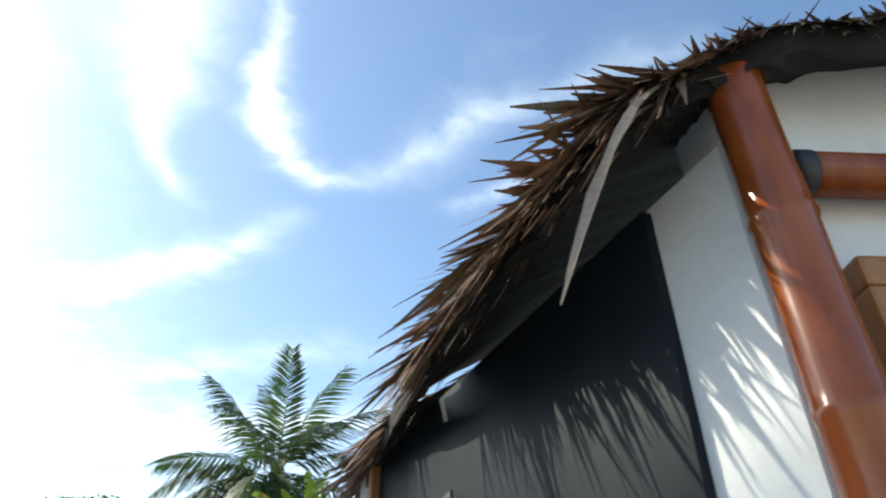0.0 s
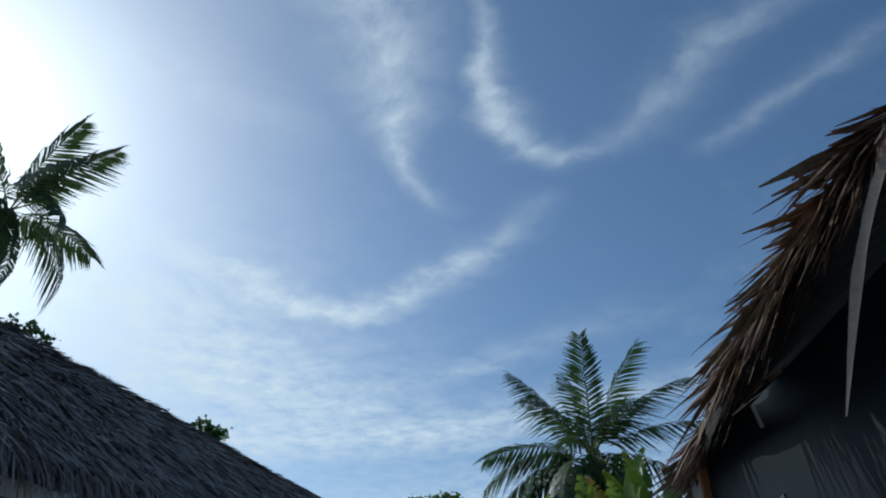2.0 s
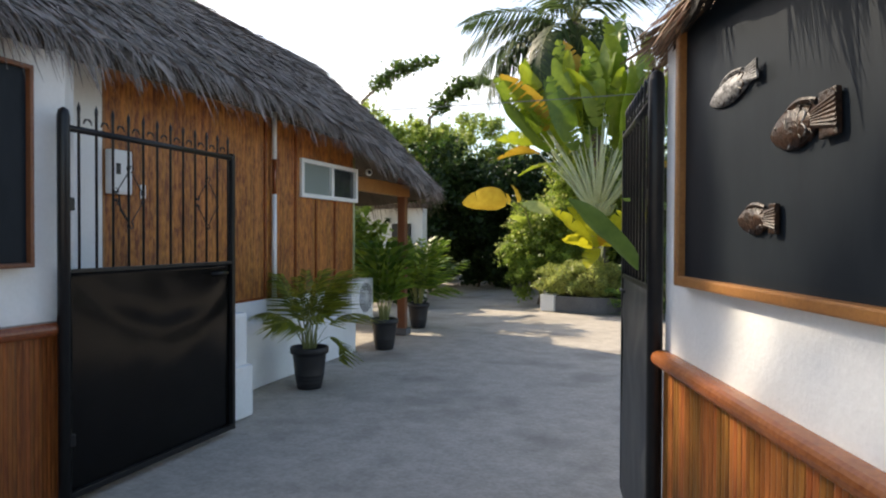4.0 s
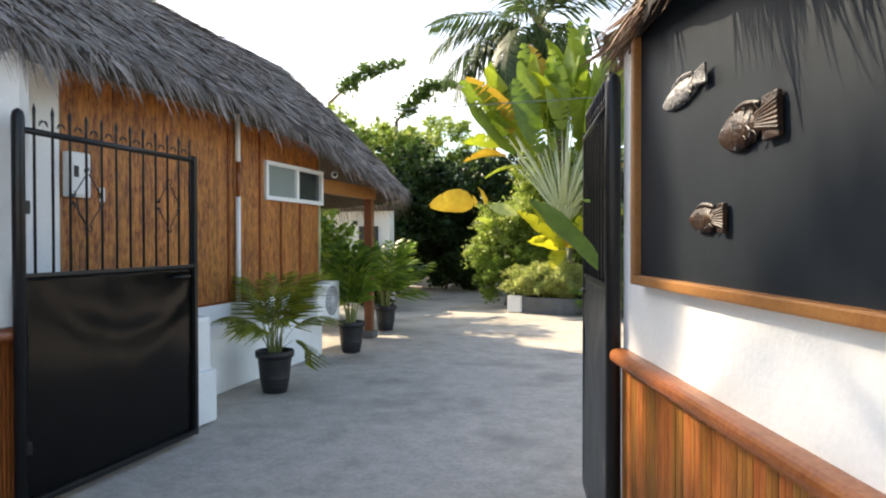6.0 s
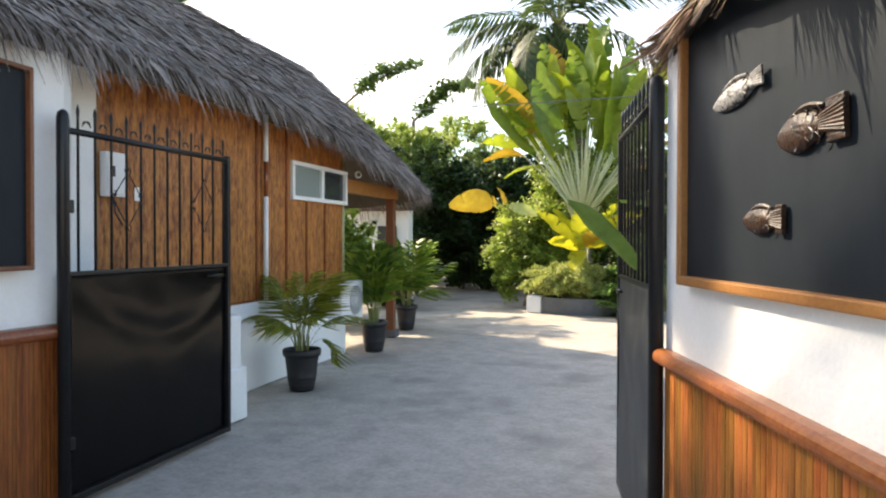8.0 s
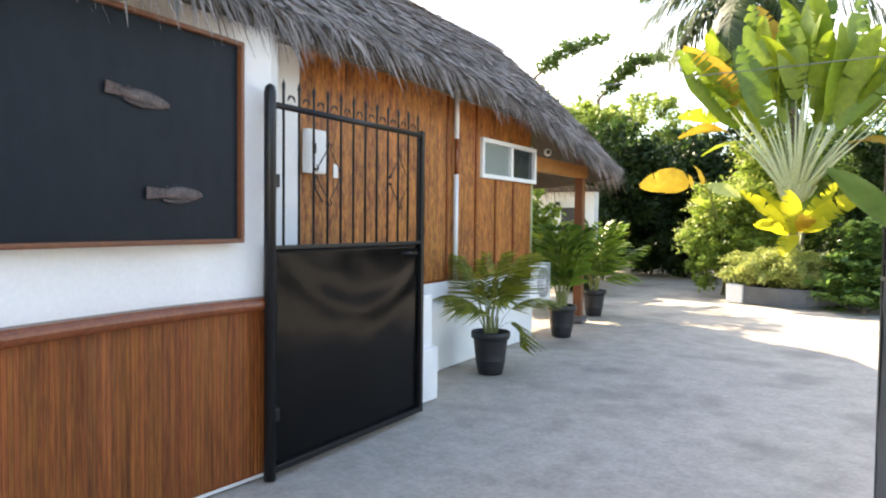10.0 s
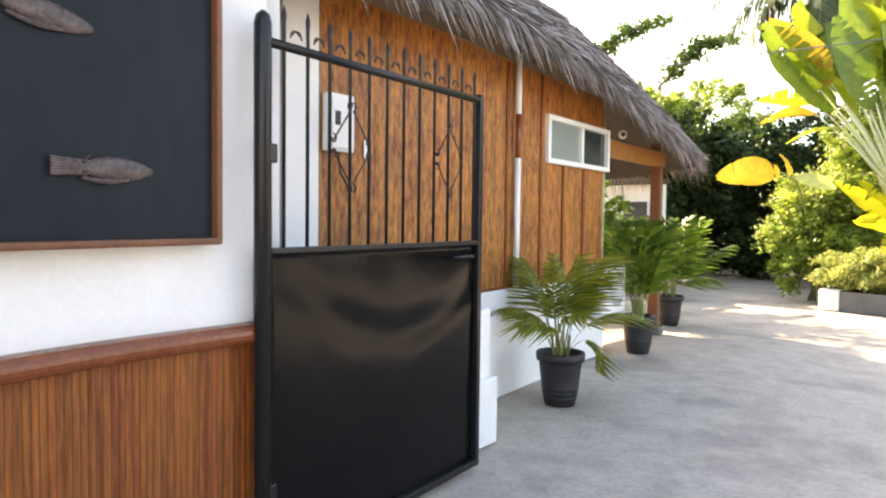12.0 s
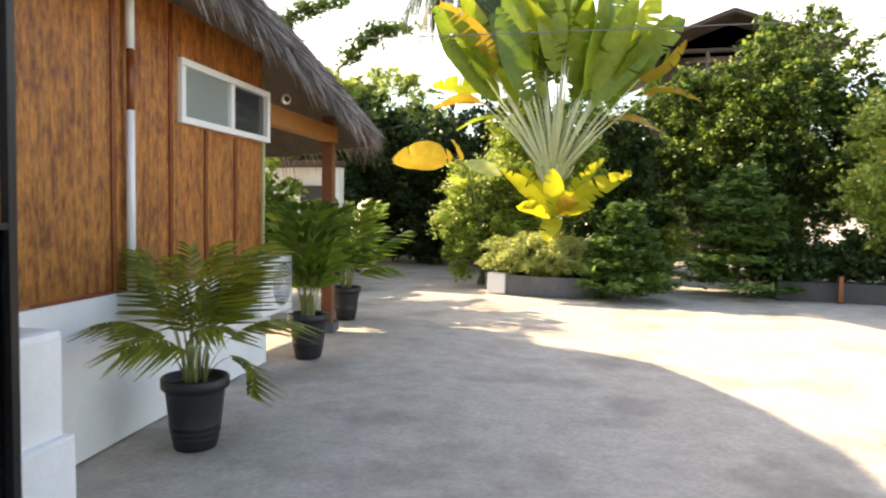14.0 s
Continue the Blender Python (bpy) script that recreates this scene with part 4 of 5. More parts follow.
# ---- plants ----
def leaf_quads(p, size, flat=0.4, droop=0.0, aspect=0.42):
    """A folded diamond leaf at each place in p, turned at random; flat pulls them level."""
    n = len(p)
    d = rng.normal(0, 1, (n, 3))
    d[:, 2] = d[:, 2] * (1 - flat) - droop
    d = unit(d)
    nrm = rng.normal(0, 1, (n, 3))
    nrm[:, 2] = np.abs(nrm[:, 2]) + flat * 1.5
    w = unit(np.cross(d, nrm))
    ln = (size * rng.uniform(0.6, 1.4, n))[:, None]
    b, t = p - d * ln * 0.5, p + d * ln * 0.5
    m = p + unit(np.cross(w, d)) * ln * 0.06
    return np.stack([b, m - w * ln * aspect, t, m + w * ln * aspect], 1)


def clump_points(centres, radii, each, shell=0.35):
    """Places round clump centres, thicker towards the skin of each clump."""
    k = np.repeat(np.arange(len(centres)), each)
    v = unit(rng.normal(0, 1, (len(k), 3)))
    r = rng.uniform(shell, 1.0, len(k)) ** 0.6
    return centres[k] + v * r[:, None] * radii[k][:, None] * np.array((1, 1, 0.75))


def crown_clumps(centre, radii, count, size, hollow=0.55, floor=0.05):
    """Clump centres through an uneven mass."""
    v = unit(rng.normal(0, 1, (count, 3)))
    r = rng.uniform(hollow, 1.0, count)
    lump = np.array([1 + 0.28 * noise.noise((4 * a[0] + centre[0], 4 * a[1] + centre[1], 4 * a[2])) for a in v])
    c = np.array(centre) + v * (r * lump)[:, None] * np.array(radii)
    c[:, 2] = np.maximum(c[:, 2], floor)
    return c, size * rng.uniform(0.6, 1.35, count)


def twig_points(c, centre, each, reach):
    """Places along thin twigs that leave the mass outwards and bow down at their ends."""
    out = unit(c - np.asarray(centre) + rng.normal(0, 0.25, c.shape))
    out[:, 2] = np.abs(out[:, 2]) * 0.7
    k = np.repeat(np.arange(len(c)), each)
    t = rng.uniform(-0.3, 1.0, len(k))[:, None]
    ln = (reach * rng.uniform(0.6, 1.6, len(c)))[k][:, None]
    bow = np.array((0, 0, -1.0)) * rng.uniform(0.1, 0.6, len(c))[k][:, None]
    return c[k] + (out[k] * t + bow * t * np.abs(t)) * ln + rng.normal(0, 0.035, (len(k), 3))


def limb_mesh(base, tops, radius, height):
    """A tapered trunk that forks into bent limbs, as one mesh."""
    bm = bmesh.new()
    base = Vector(base)
    fork = base + Vector((0.03, 0.02, height))

    def add(other):
        me = bpy.data.meshes.new("limb")
        other.to_mesh(me)
        other.free()
        bm.from_mesh(me)
        bpy.data.meshes.remove(me)

    add(tube([base, base.lerp(fork, 0.5) + Vector((0.04, 0, 0)), fork], [radius, radius * 0.85, radius * 0.7], 9))
    for t in tops:
        t = Vector(t)
        mid = fork.lerp(t, 0.5) + Vector((0, 0, 0.12 * (t - fork).length))
        add(tube([fork, mid, t], [radius * 0.55, radius * 0.35, radius * 0.08], 6))
    return bm


def bush(name, label, category, base, centre, radii, clumps, each, leaf, mat, clump_size=0.35, trunk=0.05, flat=0.3, bark=None, hollow=0.5, aspect=0.42, group="", tips=None):
    ob = thing(name, label, category, pose(*base), group)
    c, r = crown_clumps(np.array(centre) - np.array(base), radii, clumps, clump_size, hollow)
    tops = [tuple(q) for q in c[rng.choice(len(c), min(7, len(c)), replace=False)]]
    part("trunk", limb_mesh((0, 0, -0.02), tops, trunk, max(0.12, 0.35 * (centre[2] - base[2]))), bark or BARK, ob, "brown stems")
    pts = np.concatenate([clump_points(c, r, int(each * 0.5)), twig_points(c, np.array(centre) - np.array(base), int(each * 0.5), clump_size * 1.25)])
    pts = pts[pts[:, 2] > 0.03]
    tagged(part("crown", quad_mesh("crown", leaf_quads(pts, leaf, flat, 0.1, aspect), mat), mat, ob), kind="stuff")
    # lighter outer and upper leaves: pale variegation, and top light put into the colour
    if tips:
        out = unit(pts - (np.array(centre) - np.array(base)))
        pick = (out[:, 2] > -0.2) & (rng.uniform(0, 1, len(pts)) < 0.22)
        tagged(part("young_leaves", quad_mesh("young_leaves", leaf_quads(pts[pick] + out[pick] * rng.uniform(0.0, 0.16, (pick.sum(), 1)), leaf * 0.9, flat, 0.2, aspect), tips), tips, ob, "paler outer leaves, with top light in the colour"), kind="stuff")
    return ob


def frond_quads(length, arch, leaflets, leaf_len, leaf_w, vee=0.5, hang=0.3, start=0.15, tip_taper=0.6):
    """A feather-shaped palm frond along +x that rises, then bows: stalk and two rows of narrow leaflets."""
    def spine(t):
        return np.stack([length * np.sin(arch * t) / arch, 0 * t, length * (np.cos(arch * t) - 1) / arch * 0.9], -1)
    t = np.linspace(0, 1, 15)
    c = spine(t)
    w = (0.018 * length / 2 * (1 - 0.85 * t))[:, None]
    y = np.array((0, 1.0, 0))
    stalk = np.stack([np.stack([c - y * w, c + y * w], 1)], 0)
    ts = np.linspace(start, 0.99, leaflets)
    out = []
    for sgn in (-1, 1):
        p = spine(ts + rng.normal(0, 0.004, leaflets))
        d = unit(spine(ts + 0.01) - spine(ts - 0.01))
        up = unit(np.cross(d, np.array((0, 1.0, 0))) * -1)
        ll = leaf_len * (0.45 + 0.55 * np.sin(np.pi * np.clip(ts * 0.85 + 0.12, 0, 1))) * (1 - tip_taper * np.clip(ts - 0.75, 0, 1)) * rng.uniform(0.85, 1.15, leaflets)
        dirn = unit(d * (0.45 + 0.7 * ts)[:, None] + sgn * y * 1.0 + up * vee * rng.uniform(0.4, 1.3, leaflets)[:, None])
        mid = p + dirn * ll[:, None] * 0.55
        tip = p + dirn * ll[:, None] + np.array((0, 0, -1.0)) * (hang * ll * rng.uniform(0.5, 1.5, leaflets))[:, None]
        wv = unit(np.cross(dirn, up)) * leaf_w
        out.append(np.stack([np.stack([p - wv * 0.5, p + wv * 0.5], 1), np.stack([mid - wv, mid + wv], 1), np.stack([tip - wv * 0.1, tip + wv * 0.1], 1)], 1))
    return stalk, np.concatenate(out)


def frond_mesh(mat, stalk_mat, **k):
    """The stalk and the leaflets of a frond in one mesh with two materials."""
    stalk, leaves = frond_quads(**k)
    a, b = quad_mesh("frond", leaves, mat), quad_mesh("stalk", stalk, stalk_mat)
    bm = bmesh.new()
    bm.from_mesh(a)
    n = len(bm.faces)
    bm.from_mesh(b)
    bm.faces.ensure_lookup_table()
    for f in bm.faces[n:]:
        f.material_index = 1
    me = bpy.data.meshes.new("frond")
    bm.to_mesh(me)
    bm.free()
    me.materials.append(mat)
    me.materials.append(stalk_mat)
    bpy.data.meshes.remove(a)
    bpy.data.meshes.remove(b)
    return me


def palm_tree(name, label, base, heart, fronds, length, mat, seed, trunk=0.13, leaflets=46, leaf_len=0.6, leaf_w=0.022, droop=()):
    ob = thing(name, label, "palm tree", pose(*base))
    local = random.Random(seed)
    h = Vector(heart) - Vector(base)
    pts = [h * t + Vector((0.25, 0.1, 0)) * math.sin(math.pi * t) for t in (k / 14 for k in range(15))]
    part("trunk", tube(pts, [trunk * (1.35 - 0.55 * k / 14 + (0.06 if k % 2 else 0)) for k in range(15)], 12), BARK, ob, smooth=True)
    shapes = [frond_mesh(mat, STALK, length=length * f, arch=a, leaflets=leaflets, leaf_len=leaf_len, leaf_w=leaf_w, vee=v, hang=hg) for f, a, v, hg in ((1, 0.9, 0.3, 0.6), (1.0, 1.3, 0.25, 0.7), (0.98, 0.5, 0.4, 0.45), (1.0, 1.7, 0.2, 0.75))]
    for k in range(fronds):
        t = k / fronds
        pitch = 80 - 135 * t + local.uniform(-9, 9)
        shape = shapes[2] if pitch > 50 else shapes[0] if pitch > 25 else shapes[1] if pitch > 0 else shapes[3]
        f = part("frond", shape, mat, ob)
        f.matrix_basis = Matrix.Translation(h) @ pose(0, 0, 0, 0, 0, 137.5 * k + local.uniform(-20, 20)) @ pose(0.03, 0, 0, local.uniform(-25, 25), -pitch, 0)
    for az, pitch in droop:
        f = part("frond", shapes[1] if pitch > -20 else shapes[3], mat, ob)
        f.matrix_basis = Matrix.Translation(h) @ pose(0, 0, 0, 0, 0, az) @ pose(0.03, 0, 0, local.uniform(-15, 15), -pitch, 0)
    for k in range(5):
        nut = bmesh.new()
        bmesh.ops.create_uvsphere(nut, u_segments=10, v_segments=8, radius=0.11)
        o = part("coconut", nut, LEAF_MID, ob, smooth=True)
        o.matrix_basis = Matrix.Translation(h + Vector((0.2 * math.cos(k * 1.3), 0.2 * math.sin(k * 1.3), -0.22 - 0.05 * (k % 2))))
    return ob


palm_tree("coconut_palm", "tall coconut palm with feathery green fronds", (-3.2, 17.2, 0), (-3.75, 16.5, 6.5), 25, 3.05, LEAF_PALM, 3, leaflets=40, leaf_len=0.66, leaf_w=0.029, droop=((186, 8), (208, -8), (196, -28), (172, -20)))
palm_tree("coconut_palm", "tall coconut palm rising behind the thatched hut", (-14.2, 7.6, 0), (-13.45, 6.95, 10.5), 16, 2.7, LEAF_PALM, 11, leaflets=40, leaf_len=0.64, leaf_w=0.029)


def areca(name, label, m, stems, tall, mat, seed, leaflets=18, leaf_len=0.22, leaf_w=0.011, spread=1.0, bow=1.0, tall_ones=0, limp=0.0, start=0.30):
    """A potted palm: a tapered pot with a rolled rim, soil, and bowed feathery fronds."""
    ob = thing(name, label, "potted plant", m, "potted plants along the hut")
    local = random.Random(seed)
    pot = part("pot", lathe([(0.125, 0.0), (0.13, 0.02), (0.137, 0.05), (0.141, 0.055), (0.139, 0.062), (0.144, 0.085), (0.149, 0.09), (0.147, 0.097), (0.151, 0.12), (0.156, 0.125), (0.154, 0.132), (0.161, 0.20), (0.175, 0.31), (0.178, 0.325), (0.198, 0.33), (0.202, 0.35), (0.202, 0.385), (0.194, 0.392), (0.182, 0.388), (0.178, 0.35)], 30, 0.9), POT_PLASTIC, ob, smooth=True)
    part("soil", lathe([(0.05, 0.335), (0.177, 0.34), (0.12, 0.352), (0.03, 0.356)], 20, 0.9), SOIL, pot, "dark soil")
    shapes = [frond_mesh(mat, STALK, length=tall * f, arch=a * bow, leaflets=leaflets, leaf_len=leaf_len, leaf_w=leaf_w, vee=0.45, hang=hg + limp, start=start, tip_taper=0.4) for f, a, hg in ((1.0, 0.95, 0.5), (0.92, 1.35, 0.6), (1.04, 0.42, 0.35), (0.74, 1.75, 0.7), (1.4, 0.35, 0.4))]
    for k in range(stems):
        t = k / stems
        pitch = 90 - 36 * spread * t + local.uniform(-5, 5)
        f = part("frond", shapes[4] if k < tall_ones else shapes[2] if pitch > 78 else shapes[0] if pitch > 66 else shapes[local.choice((1, 3))], mat, ob)
        az = 137.5 * k + local.uniform(-25, 25)
        f.matrix_basis = pose(0.05 * math.cos(radians(az)), 0.05 * math.sin(radians(az)), 0.345) @ pose(0, 0, 0, 0, 0, az) @ pose(0, 0, 0, local.uniform(-35, 35), -pitch, 0)
    for k in range(7):
        az = 51 * k
        part("stem", tube([(0.05 * math.cos(az), 0.05 * math.sin(az), 0.34), (0.07 * math.cos(az), 0.07 * math.sin(az), 0.34 + 0.22 * tall)], [0.012, 0.007], 7), STALK, ob)
    return ob


areca("potted_palm", "yellow-green areca palm in a black plastic pot", pose(-3.62, 5.79, 0, 0, 0, 20), 18, 0.80, LEAF_ARECA, 4, leaflets=18, leaf_len=0.16, leaf_w=0.012, spread=0.68, bow=1.7, tall_ones=0, limp=0.65, start=0.40)
areca("potted_plant", "dark leafy palm in a black pot beside the air conditioner", pose(-4.10, 8.10, 0, 0, 0, 75), 20, 0.95, LEAF_POT, 9, leaflets=8, leaf_len=0.22, leaf_w=0.036, spread=0.3, bow=0.7)
areca("potted_palm", "bright green palm in a black pot by the veranda", pose(-4.66, 10.2, 0, 0, 0, 140), 24, 1.05, LEAF_POT, 14, leaflets=11, leaf_len=0.24, leaf_w=0.028, spread=0.6, bow=1.0)

# planter with a pale shrub
PLANTER = curve_line([(-1.7, 15.4), (-3.1, 15.3), (-3.62, 14.5), (-3.5, 13.62), (-2.3, 13.35), (-1.45, 14.0), (-1.3, 14.8), (-1.7, 15.4)], 42)
planter = thing("planter", "low curved grey rendered planter with a white corner block", "planter")
part("planter_wall", wall_mesh(PLANTER, 0.10, 0.0, 0.31), STONE, planter)
part("corner_block", box((0.30, 0.22, 0.33), pose(-3.47, 13.60, 0.165, 0, 0, -12), 0.02), PLASTER, planter, "white painted corner block")
soil = bmesh.new()
soil.faces.new([soil.verts.new((x, y, 0.26)) for x, y in offset_line(PLANTER, 0.05)[:-1]])
bmesh.ops.solidify(soil, geom=soil.faces[:], thickness=0.2)
part("soil", soil, SOIL, planter)
bush("planter_shrub", "rounded pale yellow-green shrub spilling over the planter", "shrub", (-2.7, 14.0, 0.26), (-2.72, 13.85, 0.62), (1.0, 0.55, 0.34), 150, 260, 0.055, LEAF_PALE, 0.15, 0.03, hollow=0.7, aspect=0.22)
bush("garden_bush", "light green loose bush beside the traveller's palm", "bush", (-3.75, 15.5, 0), (-3.8, 15.3, 1.5), (1.05, 0.8, 1.25), 130, 130, 0.085, LEAF_LIGHT, 0.24, 0.04, hollow=0.3, aspect=0.27, tips=LEAF_PALE)
bush("garden_bush", "light green variegated bush beside the planter", "bush", (-4.1, 14.95, 0), (-4.15, 14.9, 1.2), (0.85, 0.6, 1.1), 100, 130, 0.075, LEAF_LIGHT, 0.22, 0.04, hollow=0.3, aspect=0.27, tips=LEAF_PALE)
bush("garden_bush", "loose light green bush behind the planter", "bush", (-3.2, 15.9, 0), (-3.3, 15.8, 2.2), (1.3, 0.6, 1.4), 90, 120, 0.09, LEAF_LIGHT, 0.30, 0.05, hollow=0.3, aspect=0.27, tips=LEAF_PALE)


def blade_mesh(length, width, bend, fold=0.25, rows=12, split=0.0, mat=None):
    """A broad blade along +x with a midrib, a wavy rim and a few tears, as one joined sheet."""
    bm = bmesh.new()
    t = np.linspace(0, 1, rows)
    mid = [bm.verts.new((length * k, 0, -bend * length * k * k)) for k in t]
    w = width / 2 * np.sin(np.pi * np.clip(0.06 + 0.93 * t, 0, 1)) ** 0.65
    phase = rng.uniform(0, 6.3)
    for sgn in (-1, 1):
        def rim(i, slip=0.0):
            rise = fold * (1 + 0.35 * math.sin(phase + 9 * t[i] + sgn)) + rng.normal(0, 0.04)
            return (length * (t[i] + 0.5 / rows + slip), sgn * w[i], -bend * length * t[i] ** 2 + rise * w[i] - abs(slip) * width)
        last = bm.verts.new(rim(0))
        for i in range(rows - 1):
            torn = rng.uniform(0, 1) < split
            end = bm.verts.new(rim(i + 1, -rng.uniform(0.2, 0.5) / rows if torn else 0.0))
            bm.faces.new((mid[i], mid[i + 1], end, last) if sgn > 0 else (mid[i + 1], mid[i], last, end))
            last = bm.verts.new(rim(i + 1, rng.uniform(0.1, 0.4) / rows)) if torn and i < rows - 2 else end
    return mesh_of(bm, "blade", mat, True)


def travellers_palm(base, facing):
    """Leaf stalks that overlap in one flat fan, each with a long paddle blade at its end."""
    ob = thing("travellers_palm", "large traveller's palm with a fan of yellow-green paddle leaves", "palm tree", pose(*base, 0, 0, facing))
    part("trunk", tube([(0, 0, -0.02), (0.02, 0, 0.9), (0, 0, 1.72)], [0.17, 0.14, 0.16], 14), BARK, ob, smooth=True)
    for k in range(15):
        a = radians(-34 + 68 * k / 14)
        d, y0 = Vector((math.sin(a), 0, math.cos(a))), 0.05 * (-1) ** k
        part("leaf_sheath", tube([Vector((0, y0 * 0.5, 1.30)), Vector((0, y0, 1.42)) + d * 0.30, Vector((0, y0, 1.42)) + d * 0.62], [0.05, 0.075, 0.028], 7), SHEATH, ob, "yellowish overlapping leaf sheath" if k == 0 else "", True)
    shapes = {}
    for key, mat in (("green", LEAF_PADDLE), ("mid", LEAF_BLADE), ("yellow", LEAF_YELLOW)):
        shapes[key] = [blade_mesh(l, w, b, f, 16, s, mat) for l, w, b, f, s in ((1.55, 0.50, 0.28, 0.32, 0.3), (1.35, 0.56, 0.5, 0.30, 0.4), (1.7, 0.46, 0.12, 0.35, 0.25), (0.8, 0.36, 0.5, 0.3, 0.12))]
    n = 46
    local = random.Random(2)
    for k in range(n):
        a = -40 + 80 * k / (n - 1) + local.uniform(-4, 4)
        sa, ca = math.sin(radians(a)), math.cos(radians(a))
        root = Vector((0.16 * sa, 0.03 * (-1) ** k, 1.52 + 0.30 * ca))
        d = Vector((sa, 0.07 * (-1) ** k, ca))
        ln = local.uniform(1.25, 2.25) * (1 - 0.25 * sa * sa)
        end = root + d * ln + Vector((0.30 * sa * abs(sa), 0, -0.22 * sa * sa))
        part("leaf_stalk", tube([root, root.lerp(end, 0.5) + Vector((-0.04 * sa, 0, 0.04)), end], [0.055, 0.019, 0.008], 7), PETIOLE, ob, smooth=True)
        key = "yellow" if abs(a) > 36 and k % 2 or k in (7, 20, 43) else "mid" if k % 2 else "green"
        blade = part("blade", shapes[key][3 if abs(a) > 33 else local.randrange(3)], LEAF_PADDLE, ob)
        x = (Vector((sa * 0.95 + local.uniform(-0.22, 0.22), local.uniform(-0.5, 0.35), ca)) + Vector((0.1 * sa, 0, -0.12 * abs(sa)))).normalized()
        if abs(a) > 33:
            x = Vector((sa * 1.7, local.uniform(-0.4, 0.2), 0.45 * local.uniform(-0.2, 1.2))).normalized()
        turn = local.gauss(0, 0.75)
        y = Vector((math.cos(turn), math.sin(turn), 0))
        z = x.cross(y).normalized()
        if z.y > 0 and local.random() < 0.6:
            z = -z
        y = z.cross(x).normalized()
        blade.matrix_basis = Matrix.Translation(end) @ Matrix((x, y, z)).transposed().to_4x4()
    return ob


travellers_palm((-2.75, 14.6, 0.2), -6)


def banana_clump(base, leaves, label):
    """A low clump of broad arching leaves: (azimuth, pitch, length, width, kind)."""
    ob = thing("banana_plant", label, "plant", pose(*base))
    for az, pitch, ln, wd, mat, rise in leaves:
        tip = Vector((0.12 * math.cos(radians(az)), 0.12 * math.sin(radians(az)), rise))
        part("leaf_stalk", tube([(0, 0, 0), tip * 0.6, tip], [0.028, 0.02, 0.012], 7), STALK, ob, smooth=True)
        blade = part("blade", blade_mesh(ln, wd, 0.22, 0.3, 12, 0.25, mat), mat, ob)
        blade.matrix_basis = Matrix.Translation(tip) @ pose(0, 0, 0, 0, 0, az) @ pose(0, 0, 0, -55 * math.cos(radians(az)), -pitch, 0)
    return ob


banana_clump((-2.62, 14.0, 0.28), [(188, 48, 1.0, 0.30, LEAF_GOLD, 1.05), (172, 62, 0.8, 0.28, LEAF_GOLD, 1.1), (2, 38, 1.20, 0.38, LEAF_GOLD, 1.05), (20, 60, 1.0, 0.32, LEAF_GOLD, 1.1), (270, 66, 0.9, 0.34, LEAF_GOLD, 0.95), (320, 22, 0.8, 0.34, LEAF_GOLD, 1.0), (228, 24, 0.75, 0.32, LEAF_GOLD, 0.95), (268, -18, 0.7, 0.34, LEAF_GOLD, 0.95), (300, 30, 0.8, 0.3, LEAF_YELLOW, 1.0), (80, 62, 0.9, 0.28, LEAF_PADDLE, 1.0)], "low clump of bright yellow-green broad leaves in the planter")
yellow_plant = thing("banana_plant", "tall plant with one large drooping yellow leaf", "plant", pose(-4.0, 14.9, 0))
part("leaf_stalk", tube([(0, 0, 0), (-0.05, -0.2, 1.2), (-0.15, -0.8, 2.05), (-0.28, -1.3, 2.2)], [0.035, 0.028, 0.018, 0.012], 8), STALK, yellow_plant, smooth=True)
for ln, wd, mat, at, az, pitch, roll in ((0.95, 0.52, LEAF_YELLOW, (-0.28, -1.3, 2.2), 176, 2, 62), (0.45, 0.26, LEAF_YELLOW, (-0.20, -1.1, 2.15), 120, 62, 50), (0.6, 0.26, LEAF_PALE, (-0.1, -1.1, 2.12), 350, -12, 55), (0.8, 0.3, LEAF_LIGHT, (0.0, -0.1, 1.5), 210, 40, 30)):
    leaf = part("blade", blade_mesh(ln, wd, 0.25, 0.3, 12, 0.12, mat), mat, yellow_plant)
    leaf.matrix_basis = Matrix.Translation(at) @ pose(0, 0, 0, 0, 0, az) @ pose(0, 0, 0, roll, -pitch, 0)
gate_plant = thing("banana_plant", "slender plant with a long green leaf leaning through the gate bars", "plant", pose(0.02, 3.95, 0))
part("leaf_stalk", tube([(0, 0, 0), (-0.03, -0.06, 0.7), (-0.16, -0.22, 1.2), (-0.26, -0.30, 1.29)], [0.03, 0.024, 0.014, 0.01], 8), STALK, gate_plant, smooth=True)
gate_leaf = part("blade", blade_mesh(0.47, 0.13, 0.12, 0.4, 12, 0.0, LEAF_MID), LEAF_MID, gate_plant)
gate_leaf.matrix_basis = Matrix.Translation((-0.26, -0.30, 1.28)) @ pose(0, 0, 0, 0, 0, 172) @ pose(0, 0, 0, 60, -48, 0)
for az, lift, ln in ((40, 1.5, 0.5), (290, 1.55, 0.45), (160, 1.75, 0.4)):
    side_leaf = part("blade", blade_mesh(ln, 0.12, 0.5, 0.3, 10, 0.0, LEAF_MID), LEAF_MID, gate_plant)
    side_leaf.matrix_basis = Matrix.Translation((-0.02, -0.05, lift - 0.3)) @ pose(0, 0, 0, 0, 0, az) @ pose(0, 0, 0, 0, -50, 0)
part("stem", tube([(0, 0, 0), (-0.01, -0.03, 0.8), (-0.02, -0.05, 1.5)], [0.03, 0.022, 0.012], 8), STALK, gate_plant, smooth=True)


